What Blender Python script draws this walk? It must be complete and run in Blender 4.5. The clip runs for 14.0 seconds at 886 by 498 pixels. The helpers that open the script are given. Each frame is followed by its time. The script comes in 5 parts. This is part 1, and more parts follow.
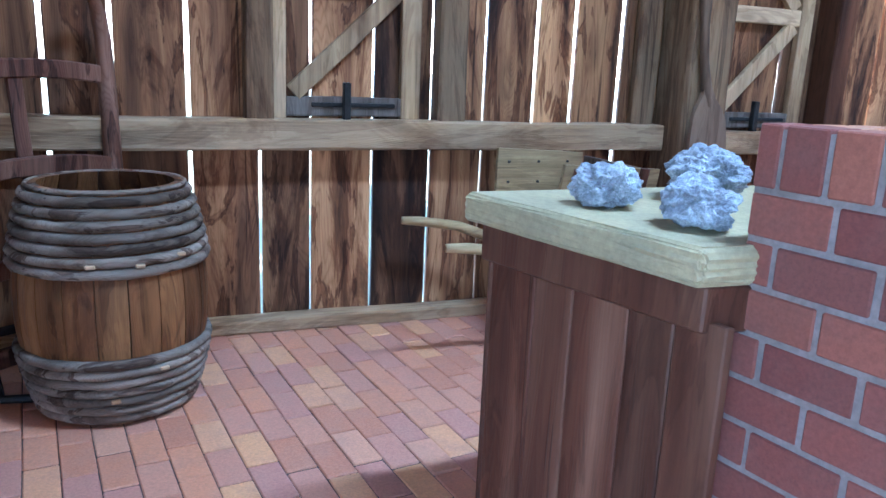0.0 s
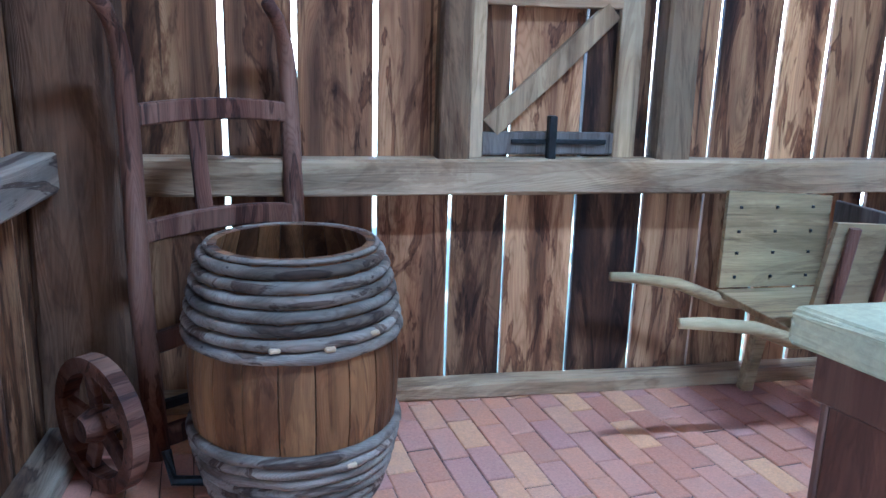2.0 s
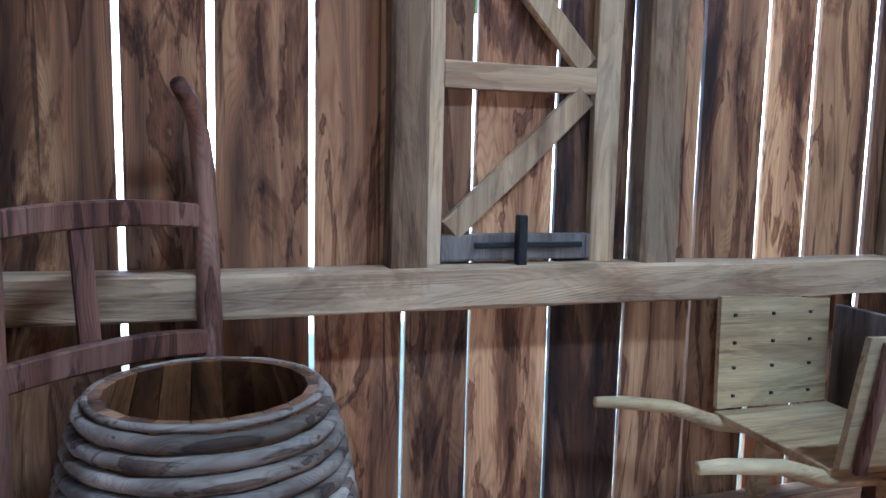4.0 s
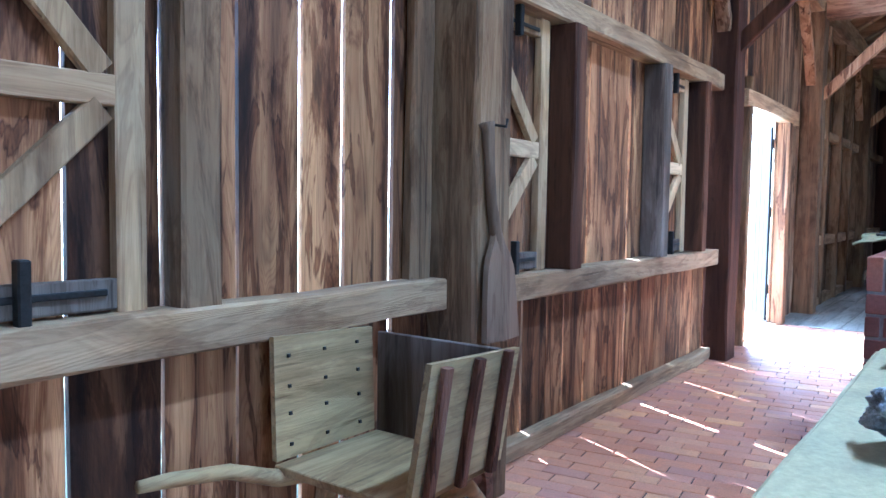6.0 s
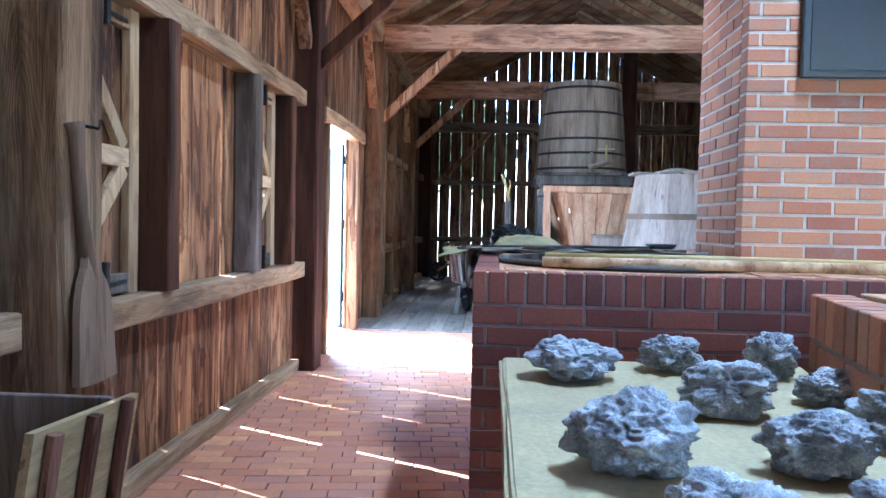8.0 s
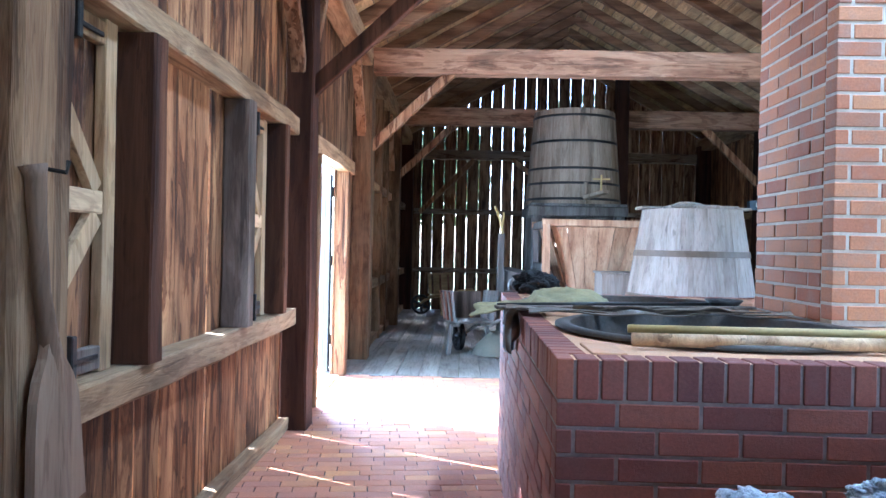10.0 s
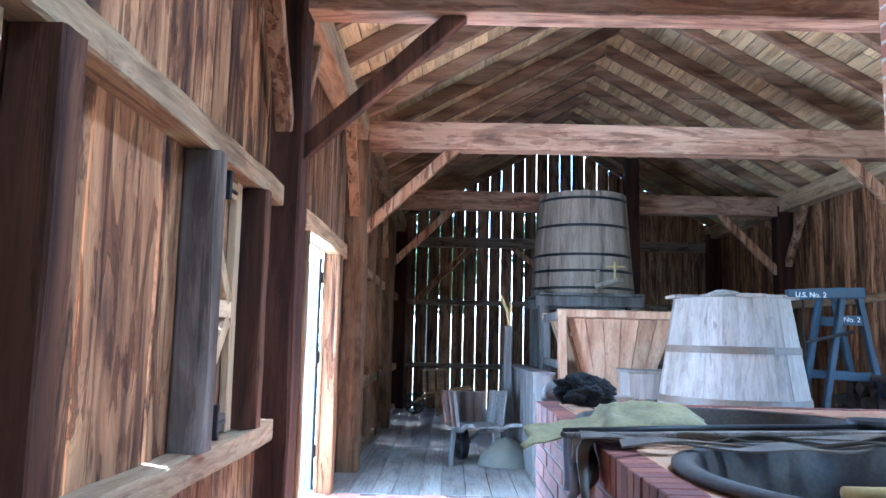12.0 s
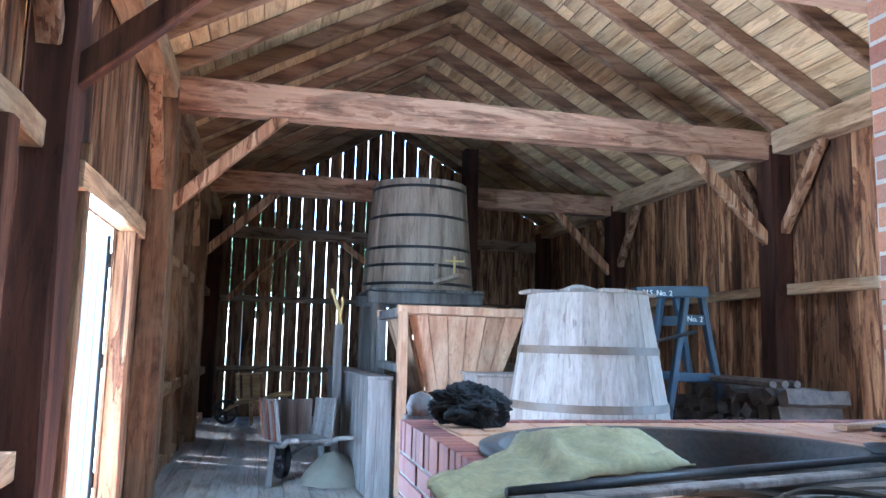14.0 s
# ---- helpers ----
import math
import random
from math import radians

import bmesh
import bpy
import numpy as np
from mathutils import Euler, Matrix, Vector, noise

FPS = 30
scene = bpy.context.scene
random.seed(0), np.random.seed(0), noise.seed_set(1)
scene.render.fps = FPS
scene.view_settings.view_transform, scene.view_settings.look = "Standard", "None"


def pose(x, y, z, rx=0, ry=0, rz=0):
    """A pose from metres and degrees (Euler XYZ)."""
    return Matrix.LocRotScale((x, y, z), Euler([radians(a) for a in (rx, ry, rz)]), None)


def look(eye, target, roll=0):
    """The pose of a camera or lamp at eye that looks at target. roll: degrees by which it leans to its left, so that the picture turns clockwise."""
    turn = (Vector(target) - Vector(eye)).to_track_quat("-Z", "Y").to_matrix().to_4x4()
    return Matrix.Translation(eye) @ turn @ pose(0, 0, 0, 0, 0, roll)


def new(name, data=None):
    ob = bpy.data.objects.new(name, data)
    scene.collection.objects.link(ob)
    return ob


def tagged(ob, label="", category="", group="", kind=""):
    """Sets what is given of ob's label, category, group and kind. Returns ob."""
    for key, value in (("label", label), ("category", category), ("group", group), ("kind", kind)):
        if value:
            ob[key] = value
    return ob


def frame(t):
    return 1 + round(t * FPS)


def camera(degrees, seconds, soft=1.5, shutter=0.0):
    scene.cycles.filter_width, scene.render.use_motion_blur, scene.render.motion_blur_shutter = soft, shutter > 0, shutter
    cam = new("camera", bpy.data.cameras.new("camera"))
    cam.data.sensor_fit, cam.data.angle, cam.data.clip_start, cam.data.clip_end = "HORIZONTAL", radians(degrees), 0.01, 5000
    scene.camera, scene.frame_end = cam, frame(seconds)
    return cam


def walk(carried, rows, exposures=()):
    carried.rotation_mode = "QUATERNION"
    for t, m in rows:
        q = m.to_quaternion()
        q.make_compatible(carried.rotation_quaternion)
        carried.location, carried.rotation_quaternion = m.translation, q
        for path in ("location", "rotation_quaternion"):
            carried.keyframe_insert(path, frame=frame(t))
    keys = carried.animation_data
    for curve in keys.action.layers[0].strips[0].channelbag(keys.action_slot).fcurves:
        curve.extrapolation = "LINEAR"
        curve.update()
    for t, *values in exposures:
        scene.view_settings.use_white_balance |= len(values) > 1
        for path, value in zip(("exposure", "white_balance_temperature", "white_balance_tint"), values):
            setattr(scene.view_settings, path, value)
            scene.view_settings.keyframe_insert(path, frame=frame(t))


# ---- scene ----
cam = camera(60.80, 14.0)
# seconds, place, pitch, roll, yaw
PATH = [
    (0, -0.000, -0.000, 1.126, -13.47, -2.36, -21.28),
    (0.5, -0.060, 0.105, 1.134, -13.49, -2.24, -17.06),
    (1, -0.105, 0.264, 1.159, -13.56, -2.00, -14.21),
    (1.5, -0.119, 0.391, 1.181, -13.62, -1.63, -12.28),
    (2, -0.101, 0.539, 1.213, -13.64, -1.52, -10.83),
    (4.5, -0.105, 1.118, 1.210, -4.86, -1.16, -22.89),
    (5, -0.109, 1.214, 1.217, -4.00, -0.97, -32.81),
    (5.5, -0.076, 1.288, 1.197, -3.46, -0.77, -43.79),
    (6, -0.017, 1.354, 1.194, -3.49, -0.85, -53.81),
    (6.5, 0.011, 1.402, 1.188, -3.53, -0.95, -64.35),
    (7, 0.020, 1.464, 1.184, -3.52, -0.97, -76.10),
    (7.5, 0.037, 1.527, 1.194, -3.61, -1.10, -84.38),
    (10, 0.654, 1.915, 1.333, -0.29, -1.27, -88.59),
    (10.5, 0.860, 1.967, 1.349, 2.32, -1.35, -88.82),
    (11, 1.116, 2.056, 1.360, 4.47, -1.35, -88.94),
    (11.5, 1.373, 2.098, 1.350, 5.91, -1.37, -89.02),
    (12, 1.620, 2.092, 1.343, 6.72, -1.34, -89.55),
    (12.5, 1.840, 2.127, 1.327, 7.12, -1.45, -92.78),
    (13, 2.102, 2.148, 1.316, 7.23, -1.38, -98.66),
    (13.5, 2.367, 2.154, 1.330, 7.16, -1.31, -101.91),
    (14, 2.624, 2.156, 1.323, 7.16, -1.33, -103.31),
]
EXPOSURES = [(0, 4.05, 4600, 10), (2.2, 4.15, 4300, 8), (4.5, 4.0, 4750, 11), (5.0, 4.0, 4700, 10), (5.7, 4.15, 4350, 7), (7.5, 4.0, 4850, 11), (10, 4.1, 4850, 10), (11.5, 4.2, 4550, 9), (14, 4.2, 4700, 8)]
walk(cam, [(t, pose(x, y, z, 90 + pitch, roll, yaw)) for t, x, y, z, pitch, roll, yaw in PATH], EXPOSURES)

# ---- world, sun, fill lamps in the openings ----
SUN_AZ, SUN_EL = math.atan2(0.454, 0.891), radians(44)          # sun beyond the long wall, ahead of the walk
world = bpy.data.worlds.new("sky")
scene.world = world
world.use_nodes = True
wn = world.node_tree
sky = wn.nodes.new("ShaderNodeTexSky")
sky.sky_type, sky.sun_disc, sky.sun_elevation, sky.sun_rotation = "NISHITA", False, SUN_EL, SUN_AZ
wn.links.new(sky.outputs[0], wn.nodes["Background"].inputs[0])
wn.nodes["Background"].inputs[1].default_value = 0.15
sun = new("sun", bpy.data.lights.new("sun", "SUN"))
sun.data.energy, sun.data.angle, sun.data.color = 5.0, radians(0.55), (1.0, 0.95, 0.86)
sun.matrix_world = look((0.454 * 20 + 5, 0.891 * 20, 19.3), (5, 0, 0))


def opening_light(x0, x1, y0, y1, z0, z1, way, power, tint=(0.64, 0.83, 1.0)):
    """An area lamp set in an opening, standing in for its daylight."""
    lamp = new("opening_fill", bpy.data.lights.new("opening_fill", "AREA"))
    c = Vector(((x0 + x1) / 2, (y0 + y1) / 2, (z0 + z1) / 2))
    lamp.data.shape, lamp.data.size, lamp.data.size_y = "RECTANGLE", max(x1 - x0, y1 - y0), z1 - z0
    lamp.data.energy, lamp.data.color = power, tint
    lamp.matrix_world = look(c, c + Vector(way))
    return lamp


# fill from the west doorway, an unseen opening added behind the start
opening_light(-0.86, -0.86, -2.6, -0.4, 0.1, 2.3, (1, 0, 0), 4)
opening_light(6.85, 7.3, 3.24, 3.24, 0.1, 2.0, (0, -1, 0), 20)
# fill from the added south doorway, turned away from the firewood
opening_light(5.2, 6.7, -3.05, -3.05, 0.2, 2.4, (-0.4, 1, 0), 5)
ADDED_VENTS = ((1.4, 3.4), (6.7, 8.0))                        # unseen gaps added in the ridge, each with a fill lamp for top light
for a, z in zip(ADDED_VENTS, (66, 21)):
    vent = opening_light(a[0], a[1], 0.04, 0.04, 5.2, 5.62, (0, 0, -1), z)
    vent.matrix_world = look(((a[0] + a[1]) / 2, 0.04, 5.37), ((a[0] + a[1]) / 2, 0.04, 0), 0)


# ---- materials ----
def mat(name):
    m = bpy.data.materials.new(name)
    m.use_nodes = True
    return m, m.node_tree.nodes, m.node_tree.links, m.node_tree.nodes["Principled BSDF"]


def ramp(nodes, stops):
    r = nodes.new("ShaderNodeValToRGB")
    e = r.color_ramp.elements
    e[0].position, e[0].color = stops[0][0], (*stops[0][1], 1)
    e[1].position, e[1].color = stops[-1][0], (*stops[-1][1], 1)
    for p, c in stops[1:-1]:
        k = e.new(p)
        k.color = (*c, 1)
    return r


def coords(nodes, links, scale, spread=9.0, island=False):
    """Object coordinates, shifted for each piece, then scaled."""
    tc = nodes.new("ShaderNodeTexCoord")
    rnd = nodes.new("ShaderNodeObjectInfo").outputs["Random"]
    if island:
        rnd = nodes.new("ShaderNodeNewGeometry").outputs["Random Per Island"]
    mul = nodes.new("ShaderNodeMath")
    mul.operation, mul.inputs[1].default_value = "MULTIPLY", spread
    links.new(rnd, mul.inputs[0])
    add = nodes.new("ShaderNodeVectorMath")
    links.new(tc.outputs["Object"], add.inputs[0])
    links.new(mul.outputs[0], add.inputs[1])
    mp = nodes.new("ShaderNodeMapping")
    mp.inputs["Scale"].default_value = scale
    links.new(add.outputs[0], mp.inputs["Vector"])
    return mp.outputs[0], add.outputs[0], rnd


def noise_node(nodes, links, vec, scale, detail=6.0, rough=0.6, dist=0.0):
    n = nodes.new("ShaderNodeTexNoise")
    n.inputs["Scale"].default_value, n.inputs["Detail"].default_value = scale, detail
    n.inputs["Roughness"].default_value, n.inputs["Distortion"].default_value = rough, dist
    links.new(vec, n.inputs["Vector"])
    return n.outputs["Fac"]


def mix(nodes, links, a, b, fac, mode="MIX"):
    n = nodes.new("ShaderNodeMix")
    n.data_type, n.blend_type = "RGBA", mode
    for sock, val in ((n.inputs[0], fac), (n.inputs[6], a), (n.inputs[7], b)):
        if isinstance(val, (int, float)):
            sock.default_value = val
        elif isinstance(val, tuple):
            sock.default_value = (*val, 1)
        else:
            links.new(val, sock)
    return n.outputs[2]


def bump(nodes, links, bsdf, height, strength, distance):
    b = nodes.new("ShaderNodeBump")
    b.inputs["Strength"].default_value, b.inputs["Distance"].default_value = strength, distance
    links.new(height, b.inputs["Height"])
    links.new(b.outputs[0], bsdf.inputs["Normal"])


def wood(name, dark, mid, light, axis="Z", grey=None, rough=0.75, island=False, spread=0.35, figure=1.0, depth=0.004, stain=0.0):
    """Sawn or hewn timber: growth rings along the axis, knots, dark heart figure, weather stains, saw marks."""
    m, n, l, b = mat(name)
    vec, raw, rnd = coords(n, l, (1, 1, 1), island=island)

    def along(across, length):
        mp = n.new("ShaderNodeMapping")
        mp.inputs["Scale"].default_value = {"X": (length, across, across), "Y": (across, length, across), "Z": (across, across, length)}[axis]
        l.new(raw, mp.inputs["Vector"])
        return mp.outputs[0]

    def calc(op, a, v):
        k = n.new("ShaderNodeMath")
        k.operation, k.inputs[1].default_value = op, v
        l.new(a, k.inputs[0])
        return k.outputs[0]

    big = noise_node(n, l, along(6.5, 0.55), 1.0, 2, 0.5, 1.2 * figure)
    grain = noise_node(n, l, along(60, 4.0), 1.0, 5, 0.65)
    blot = noise_node(n, l, raw, 1.7, 5, 0.62)
    c1 = ramp(n, [(0.3, dark), (0.46, mid), (0.66, light)])
    l.new(big, c1.inputs[0])
    # late-wood lines follow the contours of the slow figure
    lines = calc("MULTIPLY", calc("PINGPONG", big, 0.013), 77.0)
    c2 = ramp(n, [(0.0, (0.62, 0.55, 0.5)), (0.45, (0.95, 0.94, 0.93)), (0.9, (1.05, 1.05, 1.04))])
    l.new(lines, c2.inputs[0])
    col = mix(n, l, c1.outputs[0], c2.outputs[0], 0.55 * figure, "MULTIPLY")
    g = ramp(n, [(0.3, (0.42, 0.38, 0.35)), (0.5, (0.93, 0.92, 0.9)), (0.7, (1.18, 1.16, 1.13))])
    l.new(grain, g.inputs[0])
    col = mix(n, l, col, g.outputs[0], 0.45, "MULTIPLY")
    if grey:
        gr = ramp(n, [(0.42, (0, 0, 0)), (0.62, (0.75, 0.75, 0.75))])
        l.new(blot, gr.inputs[0])
        col = mix(n, l, col, grey, gr.outputs[0])
        col = mix(n, l, col, g.outputs[0], 0.25, "MULTIPLY")
    streak = noise_node(n, l, along(6, 1.0), 1.0, 4, 0.55, 2.6)
    sr = ramp(n, [(0.55, (1, 1, 1)), (0.585, (0.2, 0.12, 0.085)), (0.62, (0.5, 0.38, 0.31)), (0.68, (0.24, 0.16, 0.13)), (0.74, (0.85, 0.8, 0.76))])
    l.new(streak, sr.inputs[0])
    col = mix(n, l, col, sr.outputs[0], 0.85 * figure, "MULTIPLY")
    if stain:
        soak = noise_node(n, l, along(4.2, 0.8), 1.0, 6, 0.7, 1.4)
        tr = ramp(n, [(0.5, (1, 1, 1)), (0.57, (0.42, 0.33, 0.28)), (0.68, (0.12, 0.09, 0.08))])
        l.new(soak, tr.inputs[0])
        col = mix(n, l, col, tr.outputs[0], stain, "MULTIPLY")
    v = n.new("ShaderNodeTexVoronoi")
    v.inputs["Scale"].default_value = 1.2
    l.new(along(4, 1.1), v.inputs["Vector"])
    kr = ramp(n, [(0.04, (1, 1, 1)), (0.1, (0.25, 0.25, 0.25)), (0.13, (0.5, 0.5, 0.5)), (0.22, (0, 0, 0))])
    l.new(v.outputs["Distance"], kr.inputs[0])
    col = mix(n, l, col, tuple(x * 0.3 for x in dark), mix(n, l, (0, 0, 0), kr.outputs[0], 0.25 + 0.5 * figure))
    # fine drying cracks
    crack = noise_node(n, l, along(26, 0.6), 1.0, 2, 0.5, 0.9)
    cr = ramp(n, [(0.3, (0.12, 0.09, 0.08)), (0.335, (1, 1, 1))])
    l.new(crack, cr.inputs[0])
    col = mix(n, l, col, cr.outputs[0], 0.3 + 0.4 * figure, "MULTIPLY")
    tone = n.new("ShaderNodeMapRange")
    tone.inputs["To Min"].default_value, tone.inputs["To Max"].default_value = 1 - spread, 1 + spread
    l.new(rnd, tone.inputs["Value"])
    hv = n.new("ShaderNodeHueSaturation")
    l.new(col, hv.inputs["Color"])
    l.new(tone.outputs[0], hv.inputs["Value"])
    l.new(hv.outputs[0], b.inputs["Base Color"])
    b.inputs["Roughness"].default_value, b.inputs["Specular IOR Level"].default_value = rough, 0.25
    bump(n, l, b, mix(n, l, mix(n, l, grain, lines, 0.25), cr.outputs[0], 0.3), 0.6, depth)
    return m


def plain(name, colour, rough=0.7, metal=0.0, vary=0.25, scale=6.0, depth=0.003, second=None, island=False, fine=70.0):
    """One substance with two scales of variation and fine relief."""
    m, n, l, b = mat(name)
    vec, raw, rnd = coords(n, l, (1, 1, 1), 5.0, island)
    a, f = noise_node(n, l, raw, scale, 5, 0.6, 0.4), noise_node(n, l, raw, fine, 4, 0.7)
    second = second or tuple(c * (1 - vary) for c in colour)
    r = ramp(n, [(0.32, second), (0.66, colour)])
    l.new(a, r.inputs[0])
    g = ramp(n, [(0.3, (1 - vary,) * 3), (0.7, (1.0 + vary * 0.4,) * 3)])
    l.new(f, g.inputs[0])
    l.new(mix(n, l, r.outputs[0], g.outputs[0], 0.8, "MULTIPLY"), b.inputs["Base Color"])
    b.inputs["Roughness"].default_value, b.inputs["Metallic"].default_value = rough, metal
    bump(n, l, b, mix(n, l, f, a, 0.5), 0.7, depth)
    return m


def brick_mat(name, tones, island=False, rough=0.8, dirt=(0.3, 0.24, 0.2)):
    m, n, l, b = mat(name)
    vec, raw, rnd = coords(n, l, (1, 1, 1), 7.0, island)
    r = ramp(n, tones)
    r.color_ramp.interpolation = "LINEAR"
    l.new(rnd, r.inputs[0])
    a, f = noise_node(n, l, raw, 9.0, 5, 0.65), noise_node(n, l, raw, 120.0, 4, 0.7)
    d = ramp(n, [(0.45, (0, 0, 0)), (0.75, (0.55, 0.55, 0.55))])
    l.new(a, d.inputs[0])
    col = mix(n, l, r.outputs[0], dirt, d.outputs[0])
    g = ramp(n, [(0.3, (0.72, 0.7, 0.7)), (0.7, (1.1, 1.1, 1.1))])
    l.new(f, g.inputs[0])
    l.new(mix(n, l, col, g.outputs[0], 0.8, "MULTIPLY"), b.inputs["Base Color"])
    b.inputs["Roughness"].default_value = rough
    bump(n, l, b, mix(n, l, f, a, 0.5), 0.7, 0.004)
    return m


M_BOARD = wood("barn_boards", (0.08, 0.034, 0.016), (0.245, 0.112, 0.049), (0.425, 0.222, 0.1), "Z", rough=0.7, spread=0.5, stain=0.9)
M_BOARD_FAR = wood("aged_boards", (0.06, 0.03, 0.018), (0.22, 0.12, 0.065), (0.36, 0.23, 0.13), "Z", rough=0.8, spread=0.4, stain=0.6)
M_POST = wood("hewn_post", (0.075, 0.042, 0.023), (0.21, 0.12, 0.06), (0.31, 0.19, 0.1), "Z", grey=(0.22, 0.147, 0.083), rough=0.85, spread=0.2, figure=0.4, stain=0.65, depth=0.008)
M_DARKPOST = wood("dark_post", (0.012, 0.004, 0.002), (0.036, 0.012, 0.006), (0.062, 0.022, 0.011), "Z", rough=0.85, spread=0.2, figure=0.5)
M_CORNER = wood("corner_post_wood", (0.06, 0.028, 0.013), (0.17, 0.083, 0.04), (0.27, 0.145, 0.075), "Z", grey=(0.17, 0.095, 0.053), rough=0.85, spread=0.1, figure=0.5, stain=0.5, depth=0.01)
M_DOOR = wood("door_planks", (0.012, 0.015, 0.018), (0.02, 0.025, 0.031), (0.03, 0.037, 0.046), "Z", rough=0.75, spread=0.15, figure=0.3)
M_GREYJAMB = wood("grey_jamb", (0.06, 0.045, 0.034), (0.13, 0.1, 0.08), (0.2, 0.16, 0.13), "Z", rough=0.85, spread=0.1, figure=0.4, stain=0.4)
M_SHOVEL = wood("shovel_wood", (0.095, 0.056, 0.033), (0.185, 0.117, 0.073), (0.25, 0.168, 0.11), "Z", rough=0.7, spread=0.05, figure=0.35)
# dark red stands for the shade on west-facing jamb sides and one brace
M_SHADED_WOOD = wood("shaded_wood", (0.025, 0.008, 0.004), (0.075, 0.027, 0.012), (0.13, 0.052, 0.024), "Z", rough=0.8, spread=0.15, figure=0.5)
M_RAIL = wood("weathered_rail", (0.17, 0.09, 0.043), (0.38, 0.235, 0.12), (0.52, 0.35, 0.2), "X", grey=(0.38, 0.265, 0.155), rough=0.85, spread=0.15, figure=0.35, stain=0.45, depth=0.008)
M_RAIL_Y = wood("weathered_rail_across", (0.12, 0.075, 0.045), (0.26, 0.175, 0.11), (0.38, 0.28, 0.19), "Y", grey=(0.25, 0.2, 0.155), rough=0.85, spread=0.2)
M_BEAM = wood("tie_beam_wood", (0.13, 0.06, 0.032), (0.32, 0.165, 0.095), (0.46, 0.28, 0.18), "Y", grey=(0.34, 0.205, 0.12), rough=0.8, spread=0.15, figure=0.6, stain=0.5, depth=0.008)
M_FRESH = wood("newer_pine", (0.3, 0.16, 0.075), (0.5, 0.33, 0.18), (0.64, 0.46, 0.28), "X", rough=0.65, spread=0.1, figure=0.4)
M_BRACE = wood("brace_wood", (0.16, 0.075, 0.035), (0.34, 0.18, 0.09), (0.46, 0.28, 0.16), "Z", rough=0.75, spread=0.2)
M_SHUTTER = wood("shutter_pine", (0.2, 0.115, 0.055), (0.43, 0.275, 0.14), (0.56, 0.39, 0.22), "Z", grey=(0.4, 0.285, 0.17), rough=0.75, spread=0.12, figure=0.35)
M_ROOF = wood("roof_sheathing", (0.28, 0.17, 0.075), (0.58, 0.4, 0.2), (0.72, 0.54, 0.29), "X", rough=0.8, island=True, spread=0.25, grey=(0.54, 0.4, 0.22), figure=0.4)
M_RAFTER = wood("rafter_wood", (0.1, 0.052, 0.028), (0.23, 0.135, 0.075), (0.33, 0.21, 0.125), "Y", rough=0.85, spread=0.2, figure=0.4)
M_DECK = wood("deck_planks", (0.14, 0.115, 0.095), (0.27, 0.23, 0.19), (0.36, 0.32, 0.27), "X", grey=(0.3, 0.27, 0.24), rough=0.6, spread=0.15, figure=0.3)
M_TABLEWOOD = wood("table_boards", (0.035, 0.013, 0.008), (0.095, 0.036, 0.02), (0.18, 0.092, 0.055), "Z", rough=0.5, spread=0.5, figure=0.4)
M_STAVE = wood("barrel_staves", (0.05, 0.018, 0.007), (0.19, 0.078, 0.027), (0.31, 0.145, 0.052), "Z", rough=0.55, spread=0.15, figure=0.6, stain=0.5)
M_HOOP = wood("withy_hoops", (0.09, 0.065, 0.045), (0.21, 0.16, 0.12), (0.33, 0.265, 0.205), "X", rough=0.8, spread=0.3)
M_TUB = wood("grey_tub_staves", (0.16, 0.13, 0.105), (0.215, 0.18, 0.15), (0.25, 0.215, 0.185), "Z", rough=0.75, spread=0.1, figure=0.25)
M_VAT = wood("old_vat_staves", (0.15, 0.113, 0.08), (0.27, 0.21, 0.152), (0.35, 0.28, 0.21), "Z", rough=0.85, spread=0.12, figure=0.3)
M_HOPPER = wood("hopper_boards", (0.24, 0.125, 0.07), (0.38, 0.225, 0.13), (0.48, 0.32, 0.2), "Z", rough=0.75, spread=0.2, figure=0.3)
M_GREYWOOD = wood("grey_wood", (0.085, 0.075, 0.067), (0.155, 0.142, 0.13), (0.21, 0.195, 0.18), "Z", rough=0.8, spread=0.12, figure=0.3)
M_CART = wood("cart_plywood", (0.22, 0.14, 0.06), (0.4, 0.27, 0.125), (0.5, 0.355, 0.18), "X", grey=(0.3, 0.22, 0.11), rough=0.7, spread=0.1, figure=0.25, stain=0.45)
M_TRUCK = wood("painted_cart_wood", (0.05, 0.019, 0.011), (0.12, 0.046, 0.026), (0.22, 0.11, 0.07), "Z", rough=0.6, spread=0.15)
M_IRON = plain("dark_iron", (0.045, 0.042, 0.04), 0.5, 0.7, 0.4)
M_KETTLE = plain("kettle_iron", (0.07, 0.065, 0.06), 0.65, 0.4, 0.4, second=(0.12, 0.09, 0.065))
M_SLAB = plain("concrete_slab_edge", (0.47, 0.38, 0.2), 0.75, 0, 0.25, 5.0, second=(0.35, 0.295, 0.165))
M_STONE = plain("pitted_slag_stone", (0.6, 0.62, 0.65), 0.92, 0, 0.55, 22.0, 0.012, second=(0.2, 0.21, 0.235), fine=190.0)
M_COAL = plain("black_coke", (0.018, 0.016, 0.016), 0.92, 0, 0.5, 25.0, 0.01)
M_MORTAR = plain("lime_mortar", (0.27, 0.215, 0.185), 0.95, 0, 0.3, 12.0)
M_MORTAR_CH = plain("pale_mortar", (0.6, 0.54, 0.46), 0.95, 0, 0.2, 12.0)
M_CLOTH = plain("olive_canvas", (0.27, 0.22, 0.1), 0.9, 0, 0.3, 9.0, second=(0.17, 0.14, 0.068))
